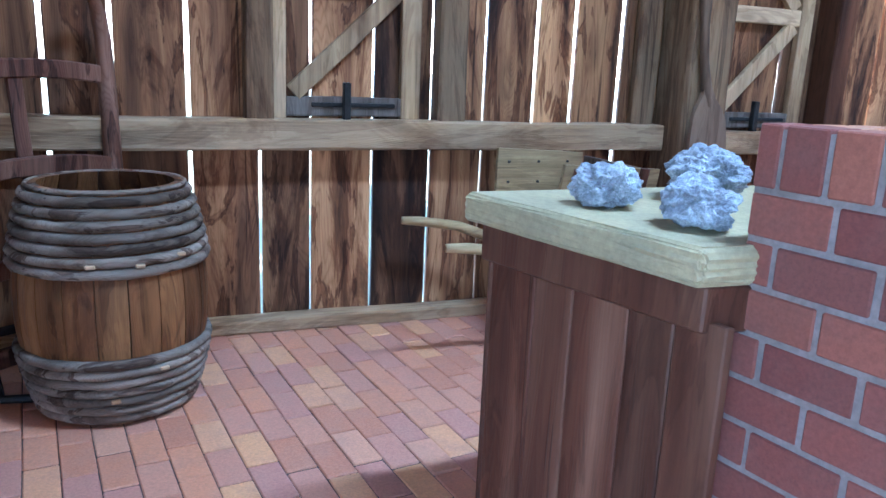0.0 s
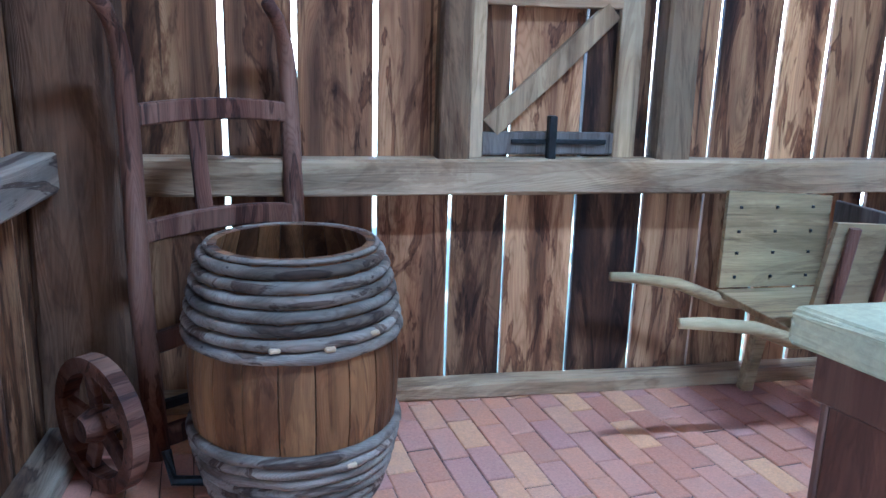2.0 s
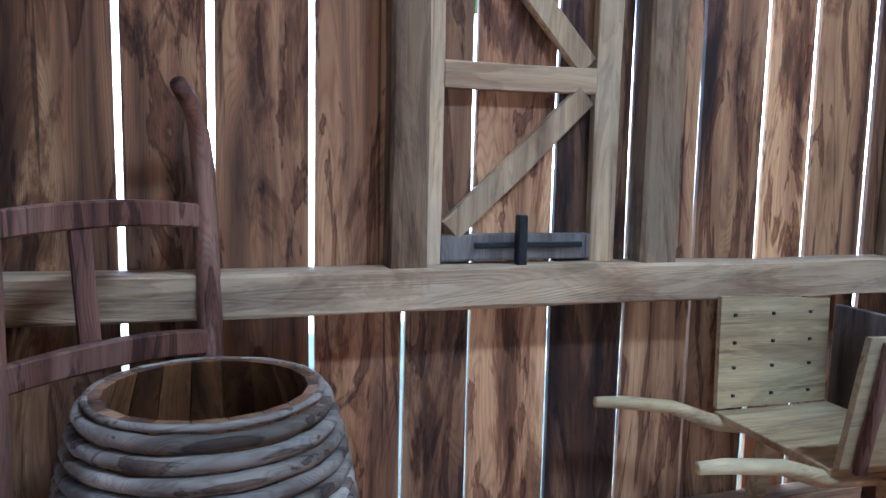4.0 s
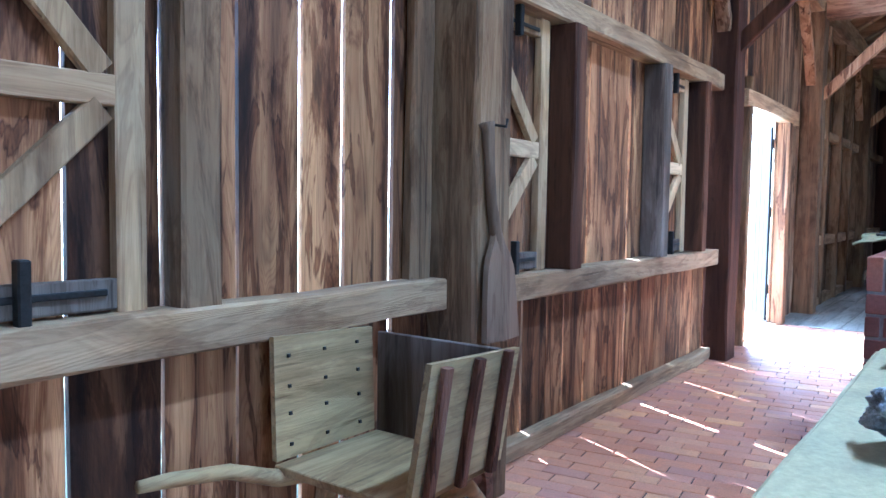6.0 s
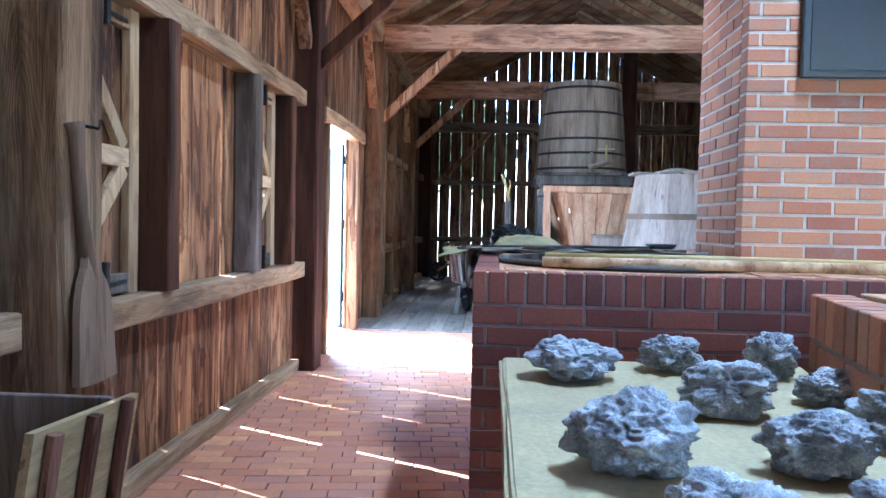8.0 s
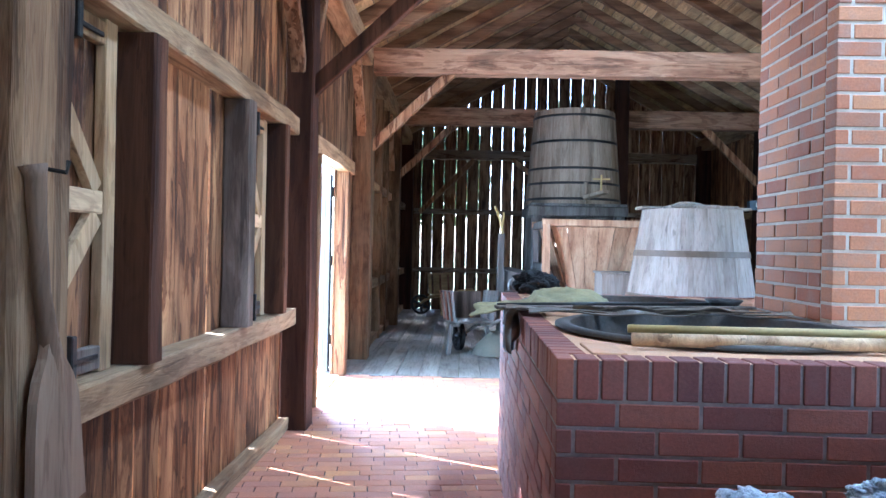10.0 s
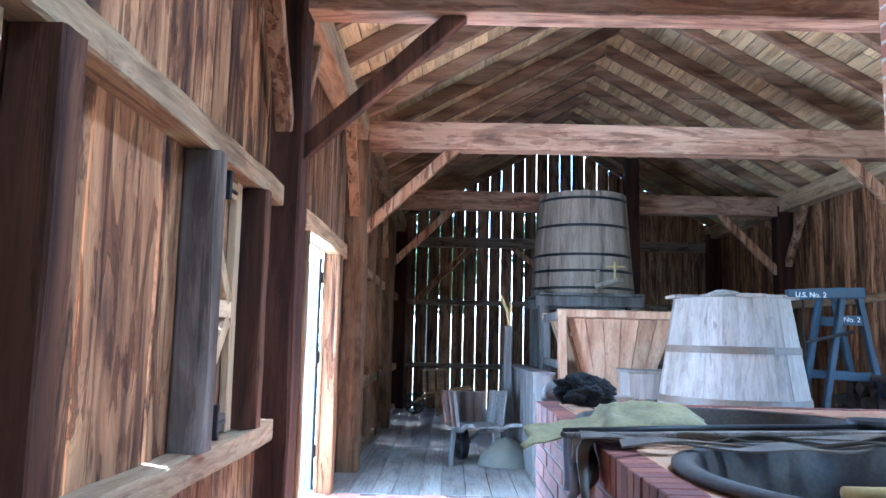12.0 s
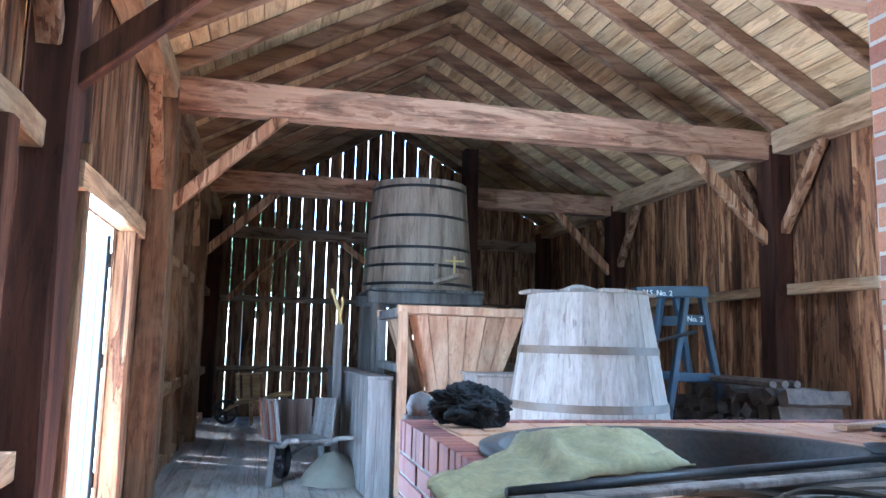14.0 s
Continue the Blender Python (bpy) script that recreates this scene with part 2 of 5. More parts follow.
M_LEATHER = plain("old_leather", (0.1, 0.066, 0.038), 0.6, 0, 0.35)
M_BLUE = plain("blue_paint", (0.03, 0.055, 0.082), 0.6, 0, 0.35, 7.0, second=(0.028, 0.045, 0.065))
M_WHITE = plain("white_letters", (0.75, 0.75, 0.72), 0.6)
M_SCREEN = plain("dark_panel", (0.035, 0.04, 0.045), 0.35, 0, 0.2, 3.0)
M_FRAMEDARK = plain("panel_frame", (0.05, 0.06, 0.065), 0.45)
M_MOUND = plain("pale_mound", (0.15, 0.135, 0.1), 0.95, 0, 0.15, 8.0)
M_LOG = plain("split_firewood", (0.1, 0.068, 0.046), 0.9, 0, 0.45, 9.0, second=(0.04, 0.028, 0.02))
M_GRASS = plain("outside_grass", (0.1, 0.13, 0.05), 0.95, 0, 0.35, 0.6, second=(0.2, 0.18, 0.1))
M_LEAF = plain("leaves", (0.06, 0.1, 0.03), 0.8, 0, 0.4, 2.0)
M_BARK = plain("bark", (0.1, 0.08, 0.06), 0.9, 0, 0.4)
M_BRASS = plain("yellow_wood_peg", (0.5, 0.36, 0.13), 0.6, 0, 0.2)
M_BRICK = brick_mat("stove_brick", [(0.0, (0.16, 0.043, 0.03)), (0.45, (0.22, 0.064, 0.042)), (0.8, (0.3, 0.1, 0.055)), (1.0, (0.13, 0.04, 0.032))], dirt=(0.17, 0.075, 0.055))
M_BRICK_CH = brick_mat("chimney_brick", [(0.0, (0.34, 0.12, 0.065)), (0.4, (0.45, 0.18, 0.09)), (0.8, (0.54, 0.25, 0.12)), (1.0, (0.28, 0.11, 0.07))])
# brighter copy of the brick for upper faces, with light from above in its colour
M_BRICK_LIT = brick_mat("lit_top_brick", [(0.0, (0.48, 0.24, 0.115)), (0.5, (0.57, 0.31, 0.155)), (1.0, (0.46, 0.2, 0.095))], dirt=(0.42, 0.32, 0.22))
FLOOR_TONES = [(0.0, (0.5, 0.2, 0.11)), (0.3, (0.64, 0.27, 0.135)), (0.5, (0.5, 0.225, 0.16)), (0.7, (0.6, 0.27, 0.155)), (0.9, (0.74, 0.37, 0.16)), (1.0, (0.62, 0.29, 0.18))]
M_PAVER = brick_mat("floor_brick", FLOOR_TONES, rough=0.62, dirt=(0.46, 0.24, 0.16))
M_PAVER_I = brick_mat("floor_brick_field", FLOOR_TONES, True, rough=0.62, dirt=(0.46, 0.24, 0.16))
M_JOINT = plain("floor_joint_sand", (0.085, 0.06, 0.05), 0.95, 0, 0.3, 15.0)


# ---- mesh helpers ----
RND = random.Random(7)


def empty(name, m=None, label="", category="", group="", kind=""):
    ob = new(name)
    ob.empty_display_size = 0.1
    if m is not None:
        ob.matrix_world = m
    return tagged(ob, label, category, group, kind)


def mesh_from(name, bm, material):
    me = bpy.data.meshes.new(name)
    bm.normal_update()
    bm.to_mesh(me)
    bm.free()
    me.materials.append(material)
    return me


def part(name, bm, material, parent=None, label="", smooth=False):
    me = mesh_from(name, bm, material) if isinstance(bm, bmesh.types.BMesh) else bm
    ob = new(name, me)
    if smooth:
        for p in me.polygons:
            p.use_smooth = True
    if parent is not None:
        ob.parent = parent
    return tagged(ob, label)


def thing(name, bm, material, label, category, group="", kind="", smooth=False, m=None):
    ob = part(name, bm, material, None, smooth=smooth)
    if m is not None:
        ob.matrix_world = m
    return tagged(ob, label, category, group, kind)


def box(bm, x0, x1, y0, y1, z0, z1):
    vs = [bm.verts.new((x, y, z)) for x in (x0, x1) for y in (y0, y1) for z in (z0, z1)]
    for f in ((0, 1, 3, 2), (4, 6, 7, 5), (0, 4, 5, 1), (2, 3, 7, 6), (0, 2, 6, 4), (1, 5, 7, 3)):
        bm.faces.new([vs[i] for i in f])
    return vs


def one_box(x0, x1, y0, y1, z0, z1, bevel=0.0):
    bm = bmesh.new()
    box(bm, x0, x1, y0, y1, z0, z1)
    if bevel:
        bmesh.ops.bevel(bm, geom=bm.edges[:], offset=bevel, segments=1, affect="EDGES")
    return bm


def skin(bm, rings, closed_ends=True):
    for a, b in zip(rings, rings[1:]):
        k = len(a)
        for i in range(k):
            bm.faces.new((a[i], a[(i + 1) % k], b[(i + 1) % k], b[i]))
    if closed_ends:
        bm.faces.new(rings[0][::-1])
        bm.faces.new(rings[-1])


def timber(p, q, w, h, rough=0.004, chamfer=0.008, up=(0, 0, 1), step=0.35, bm=None):
    """A hewn timber from p to q: w across, h along up, edges worn and uneven."""
    bm = bm or bmesh.new()
    p, q = Vector(p), Vector(q)
    d = (q - p).normalized()
    u = Vector(up)
    if abs(d.dot(u)) > 0.95:
        u = Vector((0, 1, 0))
    s = d.cross(u).normalized()
    u = s.cross(d).normalized()
    n = max(2, int((q - p).length / step) + 1)
    rings = []
    for i in range(n + 1):
        c = p.lerp(q, i / n)
        ring = []
        ox, oy = RND.uniform(-rough, rough), RND.uniform(-rough, rough)
        for sx, sy, cx, cy in ((-1, -1, 1, 0), (1, -1, -1, 0), (1, -1, 0, 1), (1, 1, 0, -1), (1, 1, -1, 0), (-1, 1, 1, 0), (-1, 1, 0, -1), (-1, -1, 0, 1)):
            k = chamfer * RND.uniform(0.5, 1.8)
            ring.append(bm.verts.new(c + s * (sx * w / 2 + cx * k + ox + RND.uniform(-rough, rough) * 0.5) + u * (sy * h / 2 + cy * k + oy + RND.uniform(-rough, rough) * 0.5)))
        rings.append(ring)
    skin(bm, rings)
    bmesh.ops.recalc_face_normals(bm, faces=bm.faces[:])
    return bm


def plank(along, a0, a1, b0, b1, c0, c1, wobble=0.003, step=0.4):
    """A sawn board whose length runs along the named axis; its edges wander a little."""
    bm = bmesh.new()
    n = max(2, int((a1 - a0) / step))
    rings = []
    for i in range(n + 1):
        a = a0 + (a1 - a0) * i / n
        e0, e1 = RND.uniform(-wobble, wobble), RND.uniform(-wobble, wobble)
        ring = []
        for b, c in ((b0 + e0, c0), (b1 + e1, c0), (b1 + e1, c1), (b0 + e0, c1)):
            ring.append(bm.verts.new({"x": (a, b, c), "y": (b, a, c), "z": (b, c, a)}[along]))
        rings.append(ring)
    skin(bm, rings)
    bmesh.ops.recalc_face_normals(bm, faces=bm.faces[:])
    return bm


def lathe(bm, profile, seg=40, closed=False):
    rings = [[bm.verts.new((r * math.cos(2 * math.pi * i / seg), r * math.sin(2 * math.pi * i / seg), z)) for i in range(seg)] for r, z in profile]
    skin(bm, rings, False)
    if closed:
        bm.faces.new(rings[0][::-1])
        bm.faces.new(rings[-1])
    bmesh.ops.recalc_face_normals(bm, faces=bm.faces[:])
    return bm


def tube(pts, r, seg=8, bm=None, taper=None):
    bm = bm or bmesh.new()
    pts = [Vector(p) for p in pts]
    rings = []
    for i, p in enumerate(pts):
        d = (pts[min(i + 1, len(pts) - 1)] - pts[max(i - 1, 0)]).normalized()
        u = Vector((0, 0, 1)) if abs(d.z) < 0.9 else Vector((0, 1, 0))
        s = d.cross(u).normalized()
        u = s.cross(d).normalized()
        k = taper[i] if taper else r
        rings.append([bm.verts.new(p + s * k * math.cos(2 * math.pi * j / seg) + u * k * math.sin(2 * math.pi * j / seg)) for j in range(seg)])
    skin(bm, rings)
    bmesh.ops.recalc_face_normals(bm, faces=bm.faces[:])
    return bm


def torus(r, k, z=0.0, seg=36, tube_seg=8, wobble=0.0):
    bm = bmesh.new()
    rings = []
    for i in range(seg):
        a = 2 * math.pi * i / seg
        w, dz = k * (1 + RND.uniform(-wobble, wobble)), RND.uniform(-wobble, wobble) * k
        rings.append([bm.verts.new(((r + w * math.cos(b)) * math.cos(a), (r + w * math.cos(b)) * math.sin(a), z + dz + w * math.sin(b))) for b in [2 * math.pi * j / tube_seg for j in range(tube_seg)]])
    skin(bm, rings + [rings[0]], False)
    bmesh.ops.recalc_face_normals(bm, faces=bm.faces[:])
    return bm


# ---- plan ----
XW, XE, YN, YS = -0.9, 16.3, 3.186, -3.1      # inner faces of the boarding
EAVE, RIDGE_Y, RIDGE_Z = 3.62, 0.04, 5.36
DECK_X = 8.3                                   # bricks end and planks begin
BOARD = 0.02


def roof_z(y):
    return RIDGE_Z - abs(y - RIDGE_Y) * (RIDGE_Z - EAVE) / (YN - RIDGE_Y)


thing("ground", one_box(-150, 150, -150, 150, -0.3, -0.12), M_GRASS, "dry grass ground outside around the barn", "ground", kind="structure")
apron = one_box(5.5, 12.0, YN + 0.06, YN + 5, -0.119, -0.03)
thing("pavement", apron, plain("pale_gravel", (0.5, 0.46, 0.4), 0.95, 0, 0.2, 9.0), "pale gravel apron outside the open door", "ground", kind="structure")

# ---- boarded walls ----
def wall_root(name, label):
    return empty(name, None, label, "wall", kind="structure")


def board_run(root, axis, face, out, edges, gaps, z0, ztop, material, zfrom=None):
    """Upright boards between the joints in edges; gaps are the open widths at each joint."""
    for i in range(len(edges) - 1):
        a, b = edges[i] + gaps[i] / 2, edges[i + 1] - gaps[i + 1] / 2
        mid = (edges[i] + edges[i + 1]) / 2
        lo = zfrom(mid) if zfrom else z0
        hi = ztop(mid)
        if hi - lo < 0.05:
            continue
        c0, c1 = sorted((face + RND.uniform(0, 0.003) * out, face + out * BOARD))
        if axis == "x":
            part("board", plank("z", lo, hi, a, b, c0, c1, 0.0022), material, root)
        else:
            bm = plank("z", lo, hi, c0, c1, a, b, 0.0)
            part("board", bm, material, root)


def joints(start, stop, width, vary):
    e, x = [start], start
    while x + width * 1.5 < stop:
        x += width * RND.uniform(1 - vary, 1 + vary)
        e.append(x)
    return e + [stop]


# long north wall
wall_north = wall_root("wall_north", "long barn wall of upright red-brown boards with bright gaps between them")
slits = [(-0.9, 0.0), (-0.70, 0.004), (-0.335, 0.02), (-0.10, 0.02), (0.17, 0.018), (0.444, 0.0125), (0.655, 0.012), (0.925, 0.0115), (1.19, 0.012), (1.445, 0.012), (1.70, 0.022), (1.90, 0.023), (2.157, 0.026),
         (2.42, 0.0), (2.72, 0.004), (2.93, 0.004), (3.15, 0.018), (3.40, 0.006), (3.59, 0.014), (3.84, 0.01), (4.10, 0.004), (4.41, 0.034), (4.68, 0.004), (4.92, 0.005), (5.16, 0.016), (5.45, 0.004), (5.70, 0.004), (5.95, 0.02),
         (6.2, 0.0), (6.45, 0.003), (6.78, 0.0)]
board_run(wall_north, "x", YN, 1, [s for s, g in slits], [g for s, g in slits], -0.05, lambda x: 3.6, M_BOARD)
over = joints(6.78, 8.2, 0.23, 0.1)
board_run(wall_north, "x", YN, 1, over, [0.004] * len(over), 2.06, lambda x: 3.6, M_BOARD)
past = joints(8.2, XE, 0.24, 0.15)
board_run(wall_north, "x", YN, 1, past, [RND.choice((0.002, 0.003, 0.018)) for _ in past], -0.05, lambda x: 3.6, M_BOARD_FAR)
# south wall; the open doorway beside the first stove is unseen, added for fill light
wall_south = wall_root("wall_south", "long barn wall of upright brown boards with thin gaps of light")
e = joints(XW, 5.2, 0.24, 0.15)
board_run(wall_south, "x", YS, -1, e, [0.004] * len(e), -0.05, lambda x: 3.6, M_BOARD_FAR)
e = joints(5.2, 8.0, 0.24, 0.15)
board_run(wall_south, "x", YS, -1, e, [0.004] * len(e), 2.5, lambda x: 3.6, M_BOARD_FAR)
e = joints(8.0, XE, 0.24, 0.15)
board_run(wall_south, "x", YS, -1, e, [RND.choice((0.002, 0.005, 0.008)) for _ in e], -0.05, lambda x: 3.6, M_BOARD)
# gables
wall_east = wall_root("wall_east", "far gable wall of dark upright boards with wide bright gaps")
e = joints(YS, YN, 0.235, 0.06)
board_run(wall_east, "y", XE, 1, e, [0.0125 if y > -0.9 else 0.004 for y in e], -0.05, lambda y: roof_z(y) - 0.03, M_BOARD_FAR)
wall_west = wall_root("wall_west", "near gable wall of upright brown boards with an unseen added doorway")
e = joints(YS, -2.6, 0.24, 0.1)
board_run(wall_west, "y", XW, -1, e, [0.004] * len(e), -0.05, lambda y: roof_z(y) - 0.03, M_BOARD)
# boards over the added west doorway, which is never in view
e = joints(-2.6, -0.4, 0.24, 0.1)
board_run(wall_west, "y", XW, -1, e, [0.004] * len(e), 2.35, lambda y: roof_z(y) - 0.03, M_BOARD)
e = joints(-0.4, YN, 0.2, 0.1)
board_run(wall_west, "y", XW, -1, e, [0.012] * len(e), -0.05, lambda y: roof_z(y) - 0.03, M_BOARD)


def post(x, y, material=None, w=0.24, d=0.24, z1=3.45, label="hewn upright barn post", z0=0.0):
    return thing("post", timber((x, y, z0), (x, y, z1), w, d, 0.006, 0.012, step=0.4), material or M_POST, label, "post", "posts of the frame", "structure")


def bar(name, p, q, w, h, material, label, up=(0, 0, 1), group="", rough=0.004):
    return thing(name, timber(p, q, w, h, rough, 0.007, up), material, label, name.replace("_", " "), group, "structure")


post(-0.765, YN - 0.13, M_CORNER, 0.27, 0.25, label="dark corner post with long cracks")
post(2.5, YN - 0.125, M_POST, 0.25, 0.24)
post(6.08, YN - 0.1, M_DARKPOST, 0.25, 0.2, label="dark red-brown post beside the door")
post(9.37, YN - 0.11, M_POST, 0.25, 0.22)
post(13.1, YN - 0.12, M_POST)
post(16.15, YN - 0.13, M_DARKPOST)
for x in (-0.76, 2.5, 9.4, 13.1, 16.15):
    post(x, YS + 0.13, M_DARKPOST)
for y, lab in ((YN - 0.11, "weathered wall plate along the eave"), (YS + 0.12, "wall plate along the far eave")):
    bar("wall_plate", (XW, y, 3.48), (XE, y, 3.48), 0.2, 0.24, M_RAIL, lab)
for x, lab in ((2.5, "tie beam over the first stove"), (6.08, "pale tie beam under the ridge"), (9.4, "reddish hewn tie beam with a long crack"), (13.1, "dark tie beam")):
    bar("tie_beam", (x, YS + 0.02, 3.445), (x, YN - 0.02, 3.445), 0.2, 0.29, M_BEAM, lab)
for x in (6.08, 9.4, 13.1):
    # the brace by the door has its shaded side's colour all over
    bar("brace", (x, YN - 0.16, 2.42), (x, YN - 1.12, 3.33), 0.09, 0.11, M_BRACE if x > 7 else M_SHADED_WOOD, "diagonal brace from post to tie beam", group="frame braces")
    bar("brace", (x, YS + 0.18, 2.42), (x, YS + 1.1, 3.33), 0.09, 0.11, M_BRACE, "diagonal brace from post to tie beam", group="frame braces")
for x in (2.5, 6.08, 9.4, 13.1):
    for s in (-1, 1):
        for y in (YN - 0.1, YS + 0.1):
            if x > 2.6 or s < 0:
                bar("brace", (x + s * 0.1, y, 2.55), (x + s * 0.72, y, 3.4), 0.08, 0.1, M_BRACE, "diagonal brace from post to wall plate", group="frame braces", up=(0, 1, 0))

# rails and sills of the north wall
RF = YN - 0.055
bar("wall_rail", (-0.63, RF, 0.838), (2.37, RF, 0.838), 0.11, 0.125, M_RAIL, "weathered horizontal wall rail between posts")
bar("wall_rail", (-0.63, RF, 2.13), (2.37, RF, 2.13), 0.11, 0.12, M_RAIL, "upper horizontal wall rail")
bar("wall_rail", (2.63, RF, 0.81), (5.95, RF, 0.81), 0.12, 0.12, M_RAIL, "pale horizontal wall rail with a long crack")
bar("wall_rail", (2.63, RF, 2.145), (5.95, RF, 2.145), 0.12, 0.12, M_RAIL, "pale upper wall rail above the shutters")
bar("sill", (-0.63, YN - 0.05, 0.03), (2.37, YN - 0.05, 0.03), 0.1, 0.06, M_RAIL, "low timber sill at the foot of the boards")
bar("sill", (2.63, YN - 0.04, 0.045), (5.95, YN - 0.04, 0.045), 0.08, 0.09, M_RAIL, "low timber sill at the foot of the boards")
for x0, x1 in ((9.5, 12.97), (13.23, 16.0)):
    bar("wall_rail", (x0, RF, 0.8), (x1, RF, 0.8), 0.11, 0.12, M_RAIL, "horizontal wall rail between posts")
    bar("wall_rail", (x0, RF, 2.1), (x1, RF, 2.1), 0.11, 0.12, M_RAIL, "upper horizontal wall rail")
    bar("sill", (x0, RF, 0.05), (x1, RF, 0.05), 0.11, 0.1, M_RAIL, "low timber sill at the foot of the boards")
for x in (10.3, 11.3, 12.2):
    post(x, YN - 0.07, M_POST, 0.12, 0.12, 3.36, "slender wall stud")
for x0, x1 in ((8.1, 9.27), (9.53, 12.97), (13.23, 16.0)):
    bar("wall_rail", (x0, YS + 0.06, 1.95), (x1, YS + 0.06, 1.95), 0.1, 0.11, M_RAIL, "horizontal rail on the south wall")
bar("wall_rail", (XW + 0.06, -0.4, 0.88), (XW + 0.06, YN - 0.26, 0.88), 0.11, 0.12, M_RAIL_Y, "horizontal rail on the near gable wall")
bar("sill", (XW + 0.07, -0.4, 0.03), (XW + 0.07, YN - 0.26, 0.03), 0.13, 0.06, M_RAIL_Y, "low timber sill on the near gable wall")
for z in (0.82, 2.03, 3.2):
    bar("wall_rail", (XE - 0.05, YS + 0.1, z), (XE - 0.05, YN - 0.27, z), 0.09, 0.1 if z < 3 else 0.2, M_RAIL_Y, "horizontal rail across the far gable wall")
bar("brace", (XE - 0.1, 2.8, 2.0), (XE - 0.1, 1.7, 3.1), 0.06, 0.1, M_BRACE, "diagonal brace on the far gable")
bar("brace", (XE - 0.1, -0.2, 2.3), (XE - 0.1, 0.9, 3.1), 0.06, 0.1, M_BRACE, "diagonal brace on the far gable")
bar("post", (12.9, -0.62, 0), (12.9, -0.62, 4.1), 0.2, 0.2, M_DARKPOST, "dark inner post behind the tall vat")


# ---- shutters ----
def shutter(x0, x1, z0, z1, label, left=0.1, right=0.12, deep=0.1, left_mat=None, right_mat=None):
    """A board shutter: two jambs, two stiles, three ledges, two braces, iron hinge bolts."""
    root = empty("shutter", pose(0, 0, 0), label, "shutter", "wall shutters")
    part("jamb", timber((x0 - left / 2, YN - deep / 2, z0), (x0 - left / 2, YN - deep / 2, z1), left, deep, 0.004, 0.008), left_mat or M_POST, root)
    part("jamb", timber((x1 + right / 2, YN - deep / 2, z0), (x1 + right / 2, YN - deep / 2, z1), right, deep, 0.004, 0.008), right_mat or M_POST, root)
    f = YN - 0.022
    part("stile", timber((x0 + 0.03, f, z0), (x0 + 0.03, f, z1), 0.055, 0.04, 0.002, 0.004), M_SHUTTER, root)
    part("stile", timber((x1 - 0.11, f, z0), (x1 - 0.11, f, z1), 0.085, 0.04, 0.002, 0.004), M_SHUTTER, root)
    zm = (z0 + z1) / 2 - 0.025
    a, b = x0 + 0.058, x1 - 0.153
    for z, k in ((zm, 0.08), (z0 + 0.05, 0.08), (z1 - 0.05, 0.08)):
        part("ledge", timber((a, f, z), (b, f, z), 0.036, k, 0.002, 0.004), M_FRESH if z == zm else M_GREYJAMB if z < zm else M_SHUTTER, root)
    part("diagonal", timber((a + 0.03, f - 0.002, z0 + 0.1), (b - 0.03, f - 0.002, zm - 0.045), 0.032, 0.075, 0.002, 0.004), M_SHUTTER, root)
    part("diagonal", timber((a + 0.03, f - 0.002, z1 - 0.1), (b - 0.03, f - 0.002, zm + 0.045), 0.032, 0.075, 0.002, 0.004), M_SHUTTER, root)
    for z in (z0 + 0.06, z1 - 0.06):
        part("bolt", one_box((a + b) / 2 - 0.015, (a + b) / 2 + 0.015, f - 0.06, f - 0.025, z - 0.07, z + 0.09, 0.004), M_IRON, root)
        part("hinge", one_box(a + 0.1, b - 0.03, f - 0.03, f - 0.021, z - 0.012, z + 0.006, 0.003), M_IRON, root)
    return root


shutter(0.49, 1.19, 0.902, 2.07, "ledged board shutter with diagonal braces and iron bolt", 0.11, 0.13)
# right jambs carry the shade of their west faces as base colour
shutter(2.66, 3.36, 0.875, 2.08, "ledged board shutter with one jamb coloured as if in shade", 0.04, 0.12, 0.15, None, M_SHADED_WOOD)
shutter(4.72, 5.42, 0.875, 2.08, "ledged board shutter beside the door post", 0.11, 0.1, 0.15, M_GREYJAMB, M_SHADED_WOOD)
bar("wall_stud", (2.28, YN - 0.03, 0.9), (2.28, YN - 0.03, 2.07), 0.12, 0.05, M_POST, "narrow weathered stud beside the post")

# ---- open door ----
door_frame = empty("door_frame", None, "rough door frame with a reddish worn jamb", "door frame", kind="structure")
part("jamb", timber((6.735, YN - 0.06, 0), (6.735, YN - 0.06, 2.3), 0.08, 0.13), M_POST, door_frame)
part("jamb", timber((8.28, YN - 0.06, 0), (8.28, YN - 0.06, 2.05), 0.14, 0.12), M_BRACE, door_frame, "reddish jamb with a worn pale lower part")
part("lintel", timber((6.6, YN - 0.07, 2.12), (8.6, YN - 0.07, 2.12), 0.12, 0.14), M_RAIL, door_frame)
part("threshold", timber((6.78, YN, -0.01), (8.2, YN, -0.01), 0.16, 0.05), M_RAIL, door_frame)
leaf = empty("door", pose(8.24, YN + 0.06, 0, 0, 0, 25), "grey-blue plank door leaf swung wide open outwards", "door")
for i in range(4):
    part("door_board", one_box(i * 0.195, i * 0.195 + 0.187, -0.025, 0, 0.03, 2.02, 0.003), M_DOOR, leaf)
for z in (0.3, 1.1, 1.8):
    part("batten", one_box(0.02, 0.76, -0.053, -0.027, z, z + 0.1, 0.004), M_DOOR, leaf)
    part("hinge", one_box(-0.02, 0.3, -0.06, -0.054, z + 0.035, z + 0.065, 0.002), M_IRON, leaf)
part("latch", one_box(0.6, 0.74, -0.08, -0.054, 1.12, 1.18, 0.004), M_IRON, leaf)

